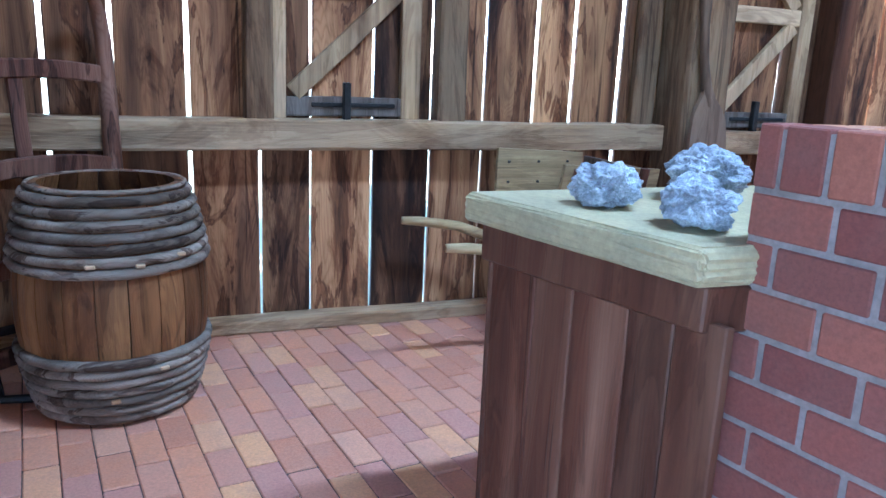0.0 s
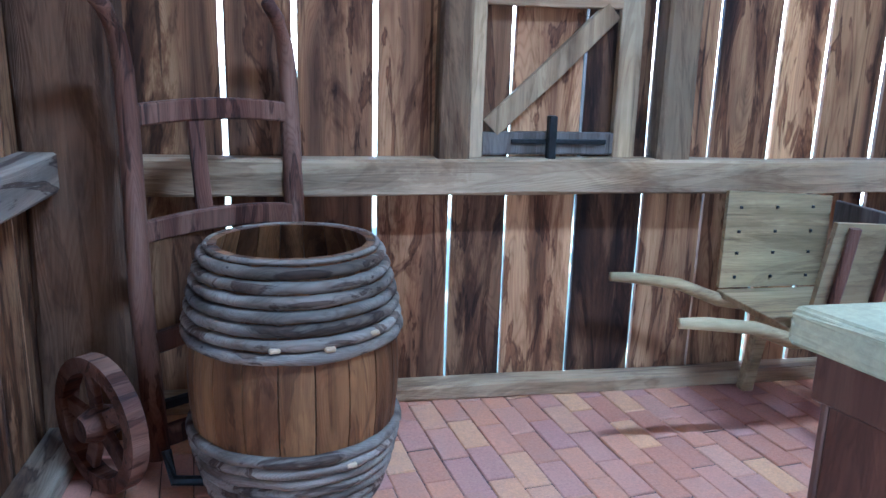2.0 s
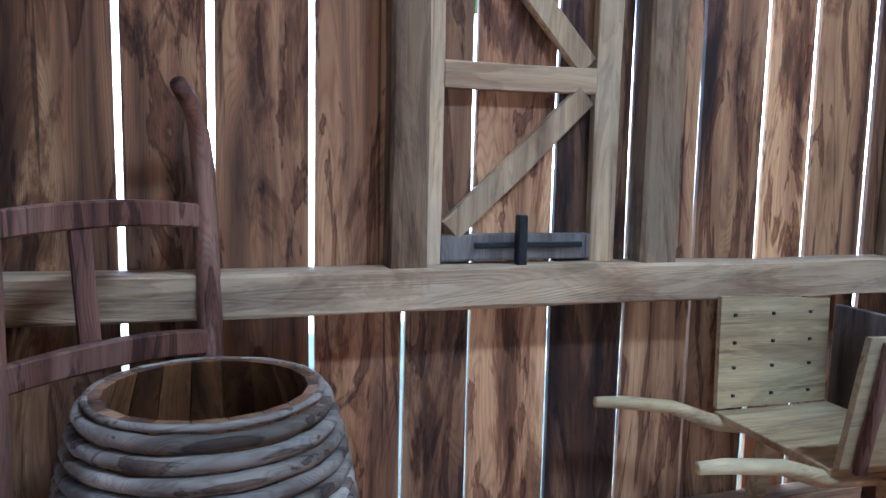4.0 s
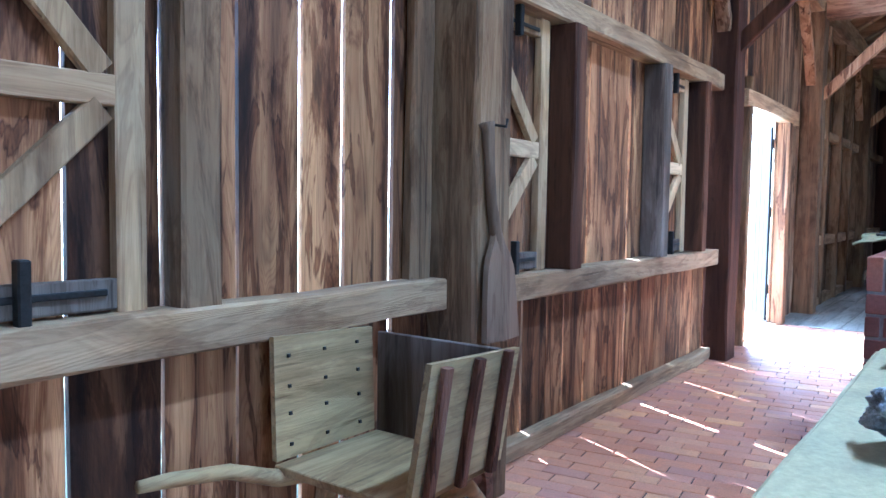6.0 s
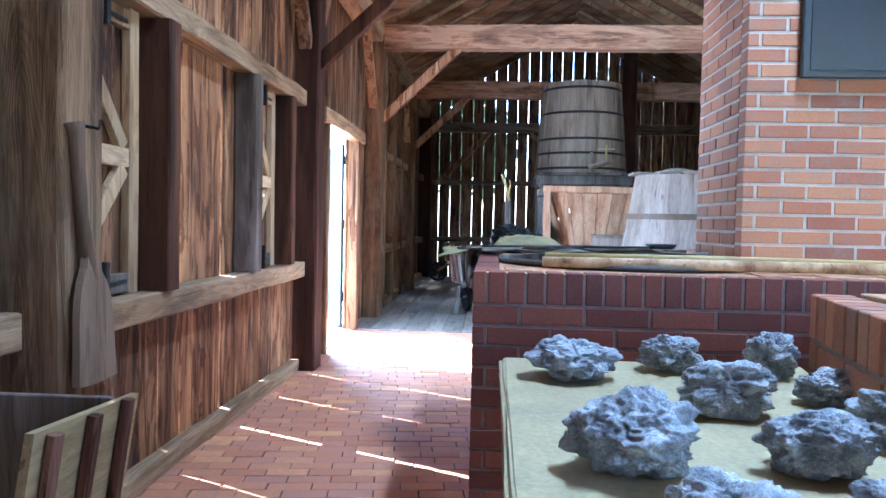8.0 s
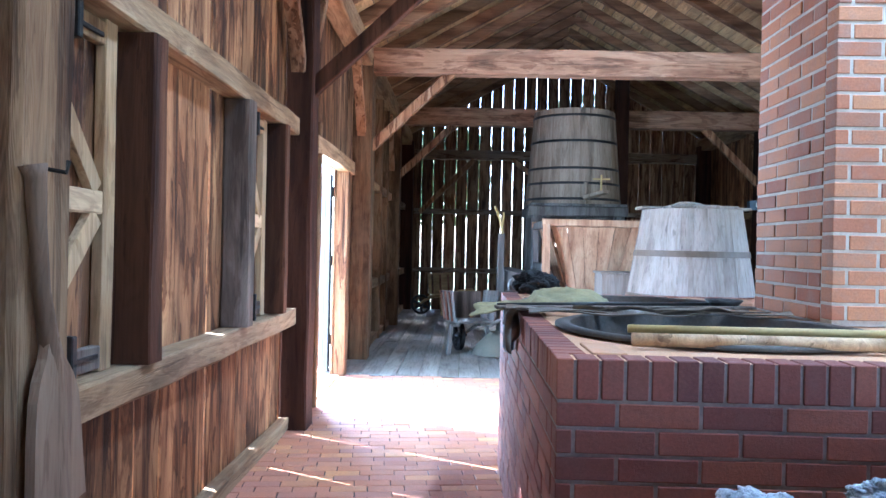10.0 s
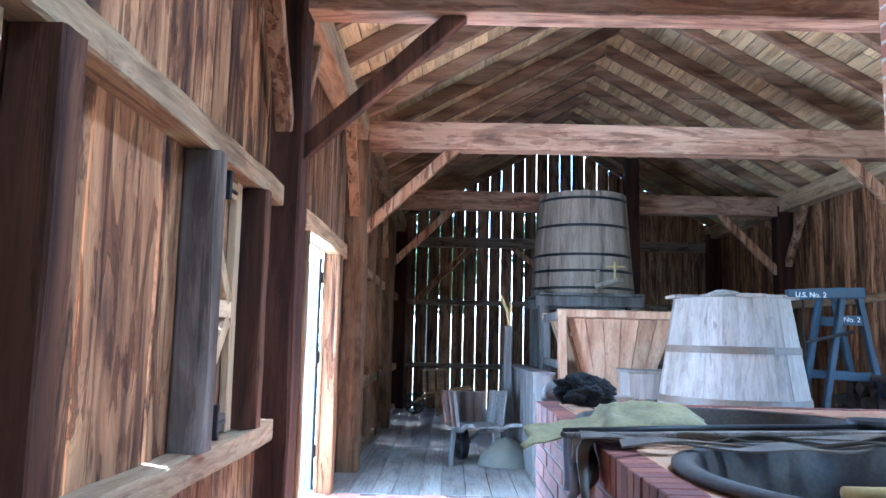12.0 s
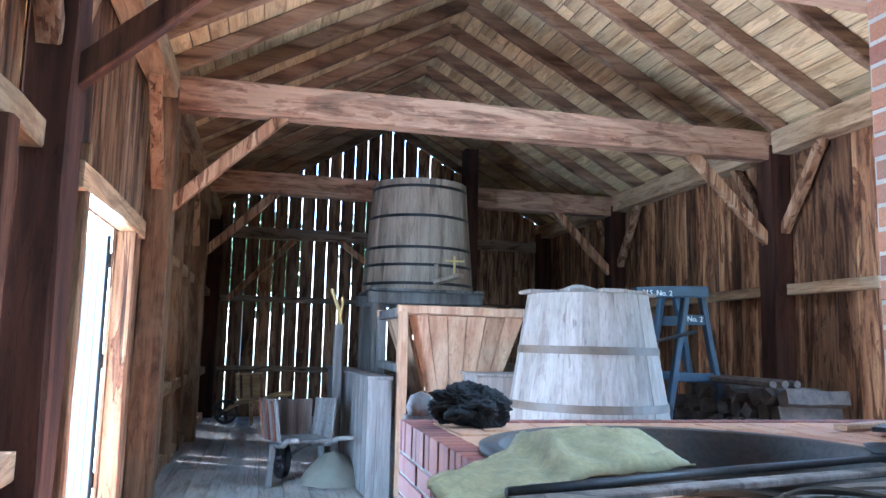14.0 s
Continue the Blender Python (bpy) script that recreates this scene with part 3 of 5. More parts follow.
# ---- roof ----
roof_bm = bmesh.new()
slope = math.hypot(YN - RIDGE_Y, RIDGE_Z - EAVE)
for side in (1, -1):
    d = Vector((0, side * (YN - RIDGE_Y), EAVE - RIDGE_Z)).normalized()
    nrm = Vector((0, d.z * -side, d.y * side)).normalized()
    if nrm.z < 0:
        nrm = -nrm
    s = -0.02
    # the north overhang is lengthened out of view to shade the upper wall
    while s < slope + (1.0 if side > 0 else 0.35):
        w = RND.uniform(0.15, 0.21)
        x = XW - 0.2
        while x < XE + 0.2:
            ln = RND.uniform(2.2, 4.0)
            x1 = min(x + ln, XE + 0.25)
            # leave the added ridge gaps open
            if s < 0.1:
                vent = [v for v in ADDED_VENTS if v[0] <= x < v[1]]
                if vent:
                    x = vent[0][1]
                    continue
                x1 = min([x1] + [v[0] for v in ADDED_VENTS if v[0] > x])
            lift = RND.uniform(0, 0.006)
            base = [Vector((xx, RIDGE_Y, RIDGE_Z)) + d * ss + nrm * (0.02 + hh + lift) for hh in (0, 0.022) for ss in (s + 0.006, s + w - 0.006) for xx in (x, x1 - 0.005)]
            v = [roof_bm.verts.new(p) for p in base]
            for f in ((0, 1, 3, 2), (4, 6, 7, 5), (0, 4, 5, 1), (2, 3, 7, 6), (0, 2, 6, 4), (1, 5, 7, 3)):
                roof_bm.faces.new([v[i] for i in f])
            x = x1
        s += w
bmesh.ops.recalc_face_normals(roof_bm, faces=roof_bm.faces[:])
thing("ceiling", roof_bm, M_ROOF, "underside of the roof, pale sheathing boards", "ceiling", kind="structure")
cover = bmesh.new()
cuts = [XW - 0.3] + [e for v in ADDED_VENTS for e in v] + [XE + 0.3]
for n, (xa, xb) in enumerate(zip(cuts, cuts[1:])):
    for side in (1, -1):
        fall = (RIDGE_Z - EAVE) / (YN - RIDGE_Y)
        top = 0.1 if n % 2 else 0.0
        # wide north eave added as a sun block; the south one stays short
        low = YN - RIDGE_Y + (0.95 if side > 0 else 0.4)
        v = [cover.verts.new((x, RIDGE_Y + side * y, RIDGE_Z - y * fall + h)) for x in (xa, xb) for y in (top, low) for h in (0.085, 0.12)]
        for f in ((0, 1, 3, 2), (4, 6, 7, 5), (0, 4, 5, 1), (2, 3, 7, 6), (0, 2, 6, 4), (1, 5, 7, 3)):
            cover.faces.new([v[i] for i in f])
bmesh.ops.recalc_face_normals(cover, faces=cover.faces[:])
thing("roof", cover, plain("roof_shingle", (0.16, 0.14, 0.12), 0.9), "grey shingle roof covering above the sheathing", "roof", kind="structure")
x = XW + 0.3
while x < XE:
    for side in (1, -1):
        ye = YN + 0.1 if side > 0 else YS - 0.1
        bar("rafter", (x, ye, roof_z(ye) - 0.055), (x, RIDGE_Y, RIDGE_Z - 0.055), 0.11, 0.13, M_RAFTER, "brown rafter under the roof boards", group="rafters", rough=0.006)
    x += 0.76

# ---- floor base ----
thing("floor", one_box(XW - 0.1, DECK_X, YS - 0.1, YN + 0.05, -0.1, -0.006), M_JOINT, "sand bed of the brick floor", "floor", kind="structure")
deck = empty("deck_floor", None, "grey worn plank floor of the far half", "floor", kind="structure")
y = YS
while y < YN:
    w = RND.uniform(0.17, 0.24)
    x = DECK_X
    while x < XE:
        x1 = min(XE + 0.05, x + RND.uniform(2.5, 4.5))
        part("plank", plank("x", x, x1 - 0.004, y + 0.003, min(y + w, YN + 0.03) - 0.003, -0.06, 0.004 + RND.uniform(-0.003, 0.003), 0.001, 1.0), M_DECK, deck)
        x = x1
    y += w


# ---- brick pieces ----
BRICKS = {}


def brick_mesh(l, d, h, material, bevel=0.0028):
    key = (round(l, 3), round(d, 3), round(h, 3), material.name)
    if key not in BRICKS:
        bm = bmesh.new()
        box(bm, -l / 2, l / 2, -d / 2, d / 2, -h / 2, h / 2)
        bmesh.ops.bevel(bm, geom=[e for e in bm.edges], offset=bevel, segments=1, affect="EDGES")
        BRICKS[key] = mesh_from("brick", bm, material)
    return BRICKS[key]


def lay(root, me, x, y, z, rz=0.0):
    ob = new("brick", me)
    ob.parent = root
    ob.matrix_basis = pose(x, y, z, RND.uniform(-0.4, 0.4), RND.uniform(-0.4, 0.4), rz + RND.uniform(-0.6, 0.6))
    return ob


def brick_face(root, along, fixed, out, a0, a1, z0, z1, material, bl=0.255, bh=0.077, depth=0.09, joint=0.011, rowlock=False, flush=0.003, edge=None):
    """One face of running-bond bricks; out is +1 or -1 along the other axis. rowlock: a course of headers on edge at the top."""
    rows = []
    z = z1
    if rowlock:
        rows.append((z1 - 0.105, 0.105, True))
        z = z1 - 0.105 - joint
    while z - bh > z0 - 0.03:
        rows.append((z - bh, bh, False))
        z -= bh + joint
    for k, (zb, h, up) in enumerate(rows):
        step = ((edge or bh) + joint) if up else (bl + joint)
        a = a0 if up or k % 2 else a0 - bl / 2
        while a < a1 - 0.02:
            s, t = max(a, a0), min(a + step - joint, a1)
            if t - s > 0.03:
                ln = round((t - s) * 250) / 250
                c, f = (s + t) / 2, fixed + out * (flush + RND.uniform(-0.002, 0.002) - depth / 2)
                me = brick_mesh(ln, depth, h, material)
                if along == "x":
                    lay(root, me, c, f, zb + h / 2, 0)
                else:
                    lay(root, me, f, c, zb + h / 2, 90)
            a += step


# ---- brick block beside the table, table with stones ----
BZ, BX, BY, SKEW = 1.06, 0.955, 0.985, 10.0
block = empty("brick_block", None, "red brick block with a rowlock top course beside the stone table", "brick block")
core = bmesh.new()
box(core, BX + 0.001, 1.95, -0.3, BY - 0.001, 0, BZ - 0.008)
for v in core.verts:
    if v.co.y > 0:
        v.co.y -= (v.co.x - BX) * math.tan(radians(8.5))
    if v.co.x < 1:
        v.co.x += (BY - v.co.y) * math.tan(radians(SKEW))
part("core", core, M_MORTAR, block)
west = empty("end_face", pose(BX, BY, 0, 0, 0, SKEW))
west.parent = block
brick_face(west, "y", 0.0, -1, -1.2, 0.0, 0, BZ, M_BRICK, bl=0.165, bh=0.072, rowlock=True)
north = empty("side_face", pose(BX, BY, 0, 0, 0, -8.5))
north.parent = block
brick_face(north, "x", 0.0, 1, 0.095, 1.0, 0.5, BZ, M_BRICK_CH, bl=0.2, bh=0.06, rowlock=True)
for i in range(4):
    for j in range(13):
        lay(block, brick_mesh(0.215, 0.08, 0.03, M_BRICK_LIT), 1.22 + i * 0.2 + 0.02 * (13 - j) * 0.3, -0.4 + j * 0.091, BZ - 0.011)

table = empty("stone_table", None, "pale slab table on a dark boarded base", "table")
TY0, TY1, TX0, TX1 = 0.995, 1.575, 0.675, 2.11
LEAN = math.tan(radians(16))


def skewed(bm):
    """Leans the near end of the table, as it is built."""
    for v in bm.verts:
        v.co.x += (TY1 - v.co.y) * LEAN * (TX1 - v.co.x) / (TX1 - TX0)
        v.co.y -= 0.15 * max(0.0, v.co.x - BX) * (TY1 - v.co.y) / (TY1 - TY0)
    return bm


slab = one_box(TX0, TX1, TY0 - 0.03, TY1, 0.785, 0.855, 0.012)
bmesh.ops.subdivide_edges(slab, edges=slab.edges[:], cuts=5, use_grid_fill=True)
for v in slab.verts:
    v.co += Vector([RND.uniform(-0.003, 0.003), RND.uniform(-0.003, 0.003), RND.uniform(-0.002, 0.002)]) * (0.2 if v.co.z > 0.854 else 1)
part("slab", skewed(slab), M_SLAB, table, "pale yellowish slab top")
part("apron", skewed(one_box(TX0 + 0.03, TX1 - 0.04, TY0 - 0.02, TY1 - 0.03, 0.70, 0.784, 0.004)), M_TABLEWOOD, table)
y = TY0 - 0.055
while y < TY1 - 0.05:
    w = RND.uniform(0.09, 0.14)
    part("base_board", skewed(one_box(TX0 + 0.045, TX0 + 0.067, y, min(y + w, TY1 - 0.035) - 0.002, 0.0, 0.72, 0.003)), M_TABLEWOOD, table)
    y += w
x = TX0 + 0.07
while x < TX1 - 0.07:
    w = RND.uniform(0.1, 0.16)
    part("base_board", one_box(x, min(x + w, TX1 - 0.05) - 0.002, TY1 - 0.06, TY1 - 0.038, 0.0, 0.72, 0.003), M_TABLEWOOD, table)
    x += w
part("back_panel", one_box(TX1 - 0.07, TX1 - 0.05, TY0, TY1 - 0.06, 0.0, 0.72, 0.003), M_TABLEWOOD, table)


def lump(sx, sy, sz, seed, sub=6, pit=0.3):
    """A broken, pitted lump: several overlapping swellings, deep craters, ridges, fine crust."""
    bm = bmesh.new()
    bmesh.ops.create_icosphere(bm, subdivisions=sub, radius=1.0)
    o = Vector((seed * 13.7, seed * 5.1, seed * 2.3))
    for v in bm.verts:
        p = v.co.copy()
        k = 1 + 0.36 * noise.noise(p * 1.3 + o) + 0.3 * noise.noise(p * 2.7 + o)
        q = p + 0.12 * noise.noise_vector(p * 3 + o)
        k -= pit * max(0, 0.42 - noise.voronoi(q * 2.6 + o)[0][0]) ** 0.7 * max(0, 0.75 + noise.noise(p * 1.9 - o))
        k -= 0.42 * max(0, 0.4 - noise.voronoi(q * 5.5 - o)[0][0]) + 0.2 * max(0, 0.36 - noise.voronoi(q * 12.0 + o)[0][0])
        k += 0.2 * (0.4 - abs(noise.noise(q * 4.5 + o))) + 0.1 * (0.4 - abs(noise.noise(q * 11 + o))) + 0.045 * noise.noise(p * 26 + o)
        v.co = Vector((p.x * sx * k, p.y * sy * k, p.z * sz * k))
    low = min(v.co.z for v in bm.verts)
    cut = low + 0.22 * sz
    for v in bm.verts:
        v.co.z = max(v.co.z, cut) - cut
    return bm


STONES = [(1.86, 1.41, 0.12, 0.135, 0.055, 1), (1.98, 1.16, 0.09, 0.1, 0.05, 2), (1.57, 1.15, 0.11, 0.135, 0.063, 3), (1.95, 0.925, 0.08, 0.085, 0.063, 4),
          (1.67, 0.91, 0.08, 0.085, 0.046, 5), (1.39, 0.92, 0.09, 0.095, 0.055, 6), (1.2, 1.385, 0.115, 0.13, 0.07, 7), (1.22, 1.12, 0.095, 0.105, 0.055, 8),
          (0.905, 1.345, 0.088, 0.1, 0.056, 9), (0.95, 1.11, 0.085, 0.1, 0.056, 10)]
for x, y, a, b, c, k in STONES:
    thing("slag_stone", lump(a * 0.66, b * 0.66, c * 0.8, k), M_STONE, "pitted blue-grey slag stone lying on the table", "stone", "stones on the table", m=pose(x, y, 0.856, 0, 0, (k * 47) % 40 - 20), smooth=True)

# ---- stove range with two kettles, chimney ----
PX0, PX1, PY0, PY1, PZ = 2.60, 5.35, -0.62, 1.66, 1.05
K1, K2, KR = (3.33, 1.03), (4.42, 1.07), 0.5
range_ = empty("brick_stove", None, "long red brick stove range with two sunken iron kettles", "stove")
core = bmesh.new()
N = 48


def top_with_holes(bm, z):
    """The stove's top sheet, open over both kettles."""
    xs = [PX0, (K1[0] + K2[0]) / 2, PX1]
    for (cx, cy), xa, xb in ((K1, xs[0], xs[1]), (K2, xs[1], xs[2])):
        ring, edge = [], []
        for i in range(N):
            a = 2 * math.pi * i / N
            dx, dy = math.cos(a), math.sin(a)
            ring.append(bm.verts.new((cx + KR * dx, cy + KR * dy, z)))
            t = min(((xb if dx > 0 else xa) - cx) / dx if abs(dx) > 1e-6 else 9e9, ((PY1 if dy > 0 else PY0) - cy) / dy if abs(dy) > 1e-6 else 9e9)
            edge.append(bm.verts.new((cx + t * dx, cy + t * dy, z)))
        for i in range(N):
            j = (i + 1) % N
            bm.faces.new((ring[i], edge[i], edge[j], ring[j]))
        for ex, ey in ((xa, PY0), (xb, PY0), (xa, PY1), (xb, PY1)):
            i = min(range(N), key=lambda q: ((math.atan2(ey - cy, ex - cx) - 2 * math.pi * (q + 0.5) / N + math.pi) % (2 * math.pi) - math.pi) ** 2)
            bm.faces.new((edge[i], bm.verts.new((ex, ey, z)), edge[(i + 1) % N]))


top_with_holes(core, PZ - 0.004)
# the top takes the brightened brick, the sides the darker one
part("top_bed", core, M_BRICK_LIT, range_)
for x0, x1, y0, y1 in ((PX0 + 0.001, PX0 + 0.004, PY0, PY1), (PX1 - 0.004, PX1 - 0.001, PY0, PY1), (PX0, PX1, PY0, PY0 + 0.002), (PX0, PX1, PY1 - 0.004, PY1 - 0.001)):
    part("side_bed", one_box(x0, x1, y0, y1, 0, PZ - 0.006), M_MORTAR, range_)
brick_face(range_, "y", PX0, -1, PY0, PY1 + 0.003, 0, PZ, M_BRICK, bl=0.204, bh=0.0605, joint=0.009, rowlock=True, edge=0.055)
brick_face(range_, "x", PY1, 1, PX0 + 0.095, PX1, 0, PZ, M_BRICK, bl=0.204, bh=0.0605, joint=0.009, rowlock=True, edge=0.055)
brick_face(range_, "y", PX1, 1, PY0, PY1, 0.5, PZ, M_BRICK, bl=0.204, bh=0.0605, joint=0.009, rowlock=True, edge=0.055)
bl, bw = 0.215, 0.105
i = 0
y = PY1 - bw / 2 - 0.1
while y > PY0 + 0.2:
    x = PX0 + 0.21 + (bl / 2 if i % 2 else 0)
    while x < PX1 - 0.15:
        far = min(math.hypot(max(abs(x - k[0]) - bl / 2, 0), max(abs(y - k[1]) - bw / 2, 0)) for k in (K1, K2))
        if far > KR + 0.012 and not (3.5 < x < 4.55 and y < 0.55):
            lay(range_, brick_mesh(bl - 0.008, bw - 0.008, 0.03, M_BRICK_LIT), x, y, PZ - 0.013)
        x += bl + 0.004
    y -= bw + 0.004
    i += 1


def kettle(cx, cy, label):
    root = empty("kettle", pose(cx, cy, PZ), label, "kettle", "kettles set in the stove")
    part("bowl", lathe(bmesh.new(), [(KR - 0.008, 0.017), (KR - 0.015, -0.02), (KR - 0.04, -0.2), (KR - 0.14, -0.38), (KR - 0.3, -0.47), (0.02, -0.5)], 56), M_KETTLE, root, smooth=True)
    part("rim", lathe(bmesh.new(), [(KR - 0.007, 0.003), (KR + 0.045, 0.004), (KR + 0.045, 0.016), (KR + 0.02, 0.022), (KR - 0.007, 0.018), (KR - 0.007, 0.003)], 56), M_KETTLE, root, smooth=True)
    return root


kettle(*K1, "round rusty iron kettle with a rim sunk in the stove")
kettle(*K2, "large black iron kettle sunk in the stove")

chimney = empty("chimney", None, "tall red brick chimney standing on the stove", "chimney")
CX0, CX1, CY0, CY1 = 3.65, 4.42, -0.62, 0.46
part("core", one_box(CX0 + 0.001, CX1 - 0.001, CY0, CY1 - 0.001, PZ, 6.2), M_MORTAR_CH, chimney)
brick_face(chimney, "y", CX0, -1, CY0, CY1 + 0.003, PZ, 3.2, M_BRICK_CH, bl=0.215, bh=0.0565, joint=0.0125)
brick_face(chimney, "x", CY1, 1, CX0 + 0.095, CX1, PZ, 3.6, M_BRICK_CH, bl=0.215, bh=0.0565, joint=0.0125)
sign = empty("wall_panel", pose(CX0 - 0.012, 0, 0), "dark framed panel hanging on the chimney", "panel")
part("frame", one_box(-0.035, -0.005, -0.62, 0.235, 1.89, 2.5, 0.006), M_FRAMEDARK, sign)
part("panel", one_box(-0.04, -0.036, -0.585, 0.2, 1.925, 2.465), M_SCREEN, sign)


# ---- barrel with withy hoops ----
def barrel(m):
    root = empty("barrel", m, "open oak barrel bound with bands of grey withy hoops", "barrel")
    h, n = 0.737, 20

    def rad(z):
        return 0.225 + 0.07 * (1 - ((z - h / 2) / (h / 2)) ** 2)
    for i in range(n):
        bm = bmesh.new()
        a0, a1 = 2 * math.pi * i / n + 0.006, 2 * math.pi * (i + 1) / n - 0.006
        rings = []
        for k in range(11):
            z = h * k / 10
            ring = []
            for a, dr in ((a0, 0), ((a0 + a1) / 2, 0.001), (a1, 0), (a1, -0.022), (a0, -0.022)):
                r = rad(z) + dr
                ring.append(bm.verts.new((r * math.cos(a), r * math.sin(a), z)))
            rings.append(ring)
        skin(bm, rings)
        bmesh.ops.recalc_face_normals(bm, faces=bm.faces[:])
        part("stave", bm, M_STAVE, root)
    part("bottom", lathe(bmesh.new(), [(0.22, 0.05), (0.22, 0.07)], 32, True), M_STAVE, root)
    zs = [0.03 + 0.032 * i for i in range(7)] + [h - 0.03 - 0.034 * i for i in range(7)]
    for z in zs:
        part("hoop", torus(rad(z) + 0.006, 0.0165, z, 44, 7, 0.1), M_HOOP, root, smooth=True)
    part("rim", torus(0.232, 0.008, h - 0.004, 40, 6, 0.1), M_HOOP, root, smooth=True)
    for a, z in ((-1.9, 0.53), (-1.0, 0.54), (-1.45, 0.525), (-1.75, 0.1), (-1.25, 0.19)):
        r = rad(z) + 0.02
        part("peg", one_box(r * math.cos(a) - 0.014, r * math.cos(a) + 0.014, r * math.sin(a) - 0.008, r * math.sin(a) + 0.008, z - 0.006, z + 0.006, 0.003), M_FRESH, root)
    return root


barrel(pose(-0.115, 2.6, 0, 0, 0, 10))


# ---- hand truck behind the barrel ----
def wheel(radius, spokes, m, parent, material, name="wheel"):
    w = empty(name, m)
    w.parent = parent
    bm = bmesh.new()
    prof = [(radius - 0.045, -0.025), (radius, -0.025), (radius, 0.025), (radius - 0.045, 0.025), (radius - 0.045, -0.025)]
    lathe(bm, prof, 40)
    part("rim", bm, material, w)
    part("hub", lathe(bmesh.new(), [(0.0, -0.06), (0.035, -0.06), (0.05, -0.02), (0.05, 0.02), (0.035, 0.06), (0.0, 0.06)], 20), material, w)
    for i in range(spokes):
        a = 2 * math.pi * i / spokes + 0.4
        c, s = math.cos(a), math.sin(a)
        part("spoke", timber((0.04 * c, 0.04 * s, 0), ((radius - 0.03) * c, (radius - 0.03) * s, 0), 0.05, 0.022, 0.001, 0.004), material, w)
    return w


truck = empty("hand_truck", pose(-0.42, 2.915, 0, 0, 0, 33), "dark wooden hand truck with curved handles leaning on the wall", "hand truck")
for sx in (-1, 1):
    c = sx * 0.265 + 0.09
    pts = [(c - 0.03, -0.14, 0.06), (c - 0.02, -0.06, 0.55), (c, -0.01, 1.02), (c, 0.0, 1.18), (c - 0.015, -0.005, 1.27), (c - 0.05, -0.025, 1.34), (c - 0.105, -0.06, 1.385)]
    part("side_rail", tube(pts, 0.03, 10, taper=[0.034, 0.034, 0.031, 0.029, 0.027, 0.024, 0.021]), M_TRUCK, truck, smooth=True)
    wheel(0.2, 5, pose(sx * 0.35, -0.1, 0.205, 0, 90, 10), truck, M_TRUCK)
for z, yy, bow, rise in ((1.05, 0.0, 0.02, 0.02), (0.72, -0.04, 0.04, 0.03), (0.4, -0.09, 0.03, 0.03), (0.12, -0.13, 0.03, 0.02)):
    pts = [(-0.18 + 0.53 * i / 8, yy - bow * (1 - (i / 4 - 1) ** 2), z + rise * (1 - (i / 4 - 1) ** 2)) for i in range(9)]
    bm = bmesh.new()
    skin(bm, [[bm.verts.new((p[0], p[1] + sy * 0.016, p[2] + sz * 0.032)) for sy, sz in ((-1, -1), (1, -1), (1, 1), (-1, 1))] for p in pts])
    bmesh.ops.bevel(bm, geom=bm.edges[:], offset=0.005, segments=1, affect="EDGES")
    bmesh.ops.recalc_face_normals(bm, faces=bm.faces[:])
    part("crossbar", bm, M_TRUCK, truck)
part("slat", timber((0.02, -0.055, 0.74), (0.02, -0.015, 1.05), 0.05, 0.02, 0.001, 0.003), M_TRUCK, truck)
part("axle", tube([(-0.4, -0.1, 0.205), (0.4, -0.1, 0.205)], 0.017), M_IRON, truck)
part("toe_iron", tube([(-0.2, -0.18, 0.1), (-0.2, -0.22, 0.02), (-0.05, -0.34, 0.014), (0.1, -0.36, 0.014), (0.2, -0.22, 0.02)], 0.016), M_IRON, truck)


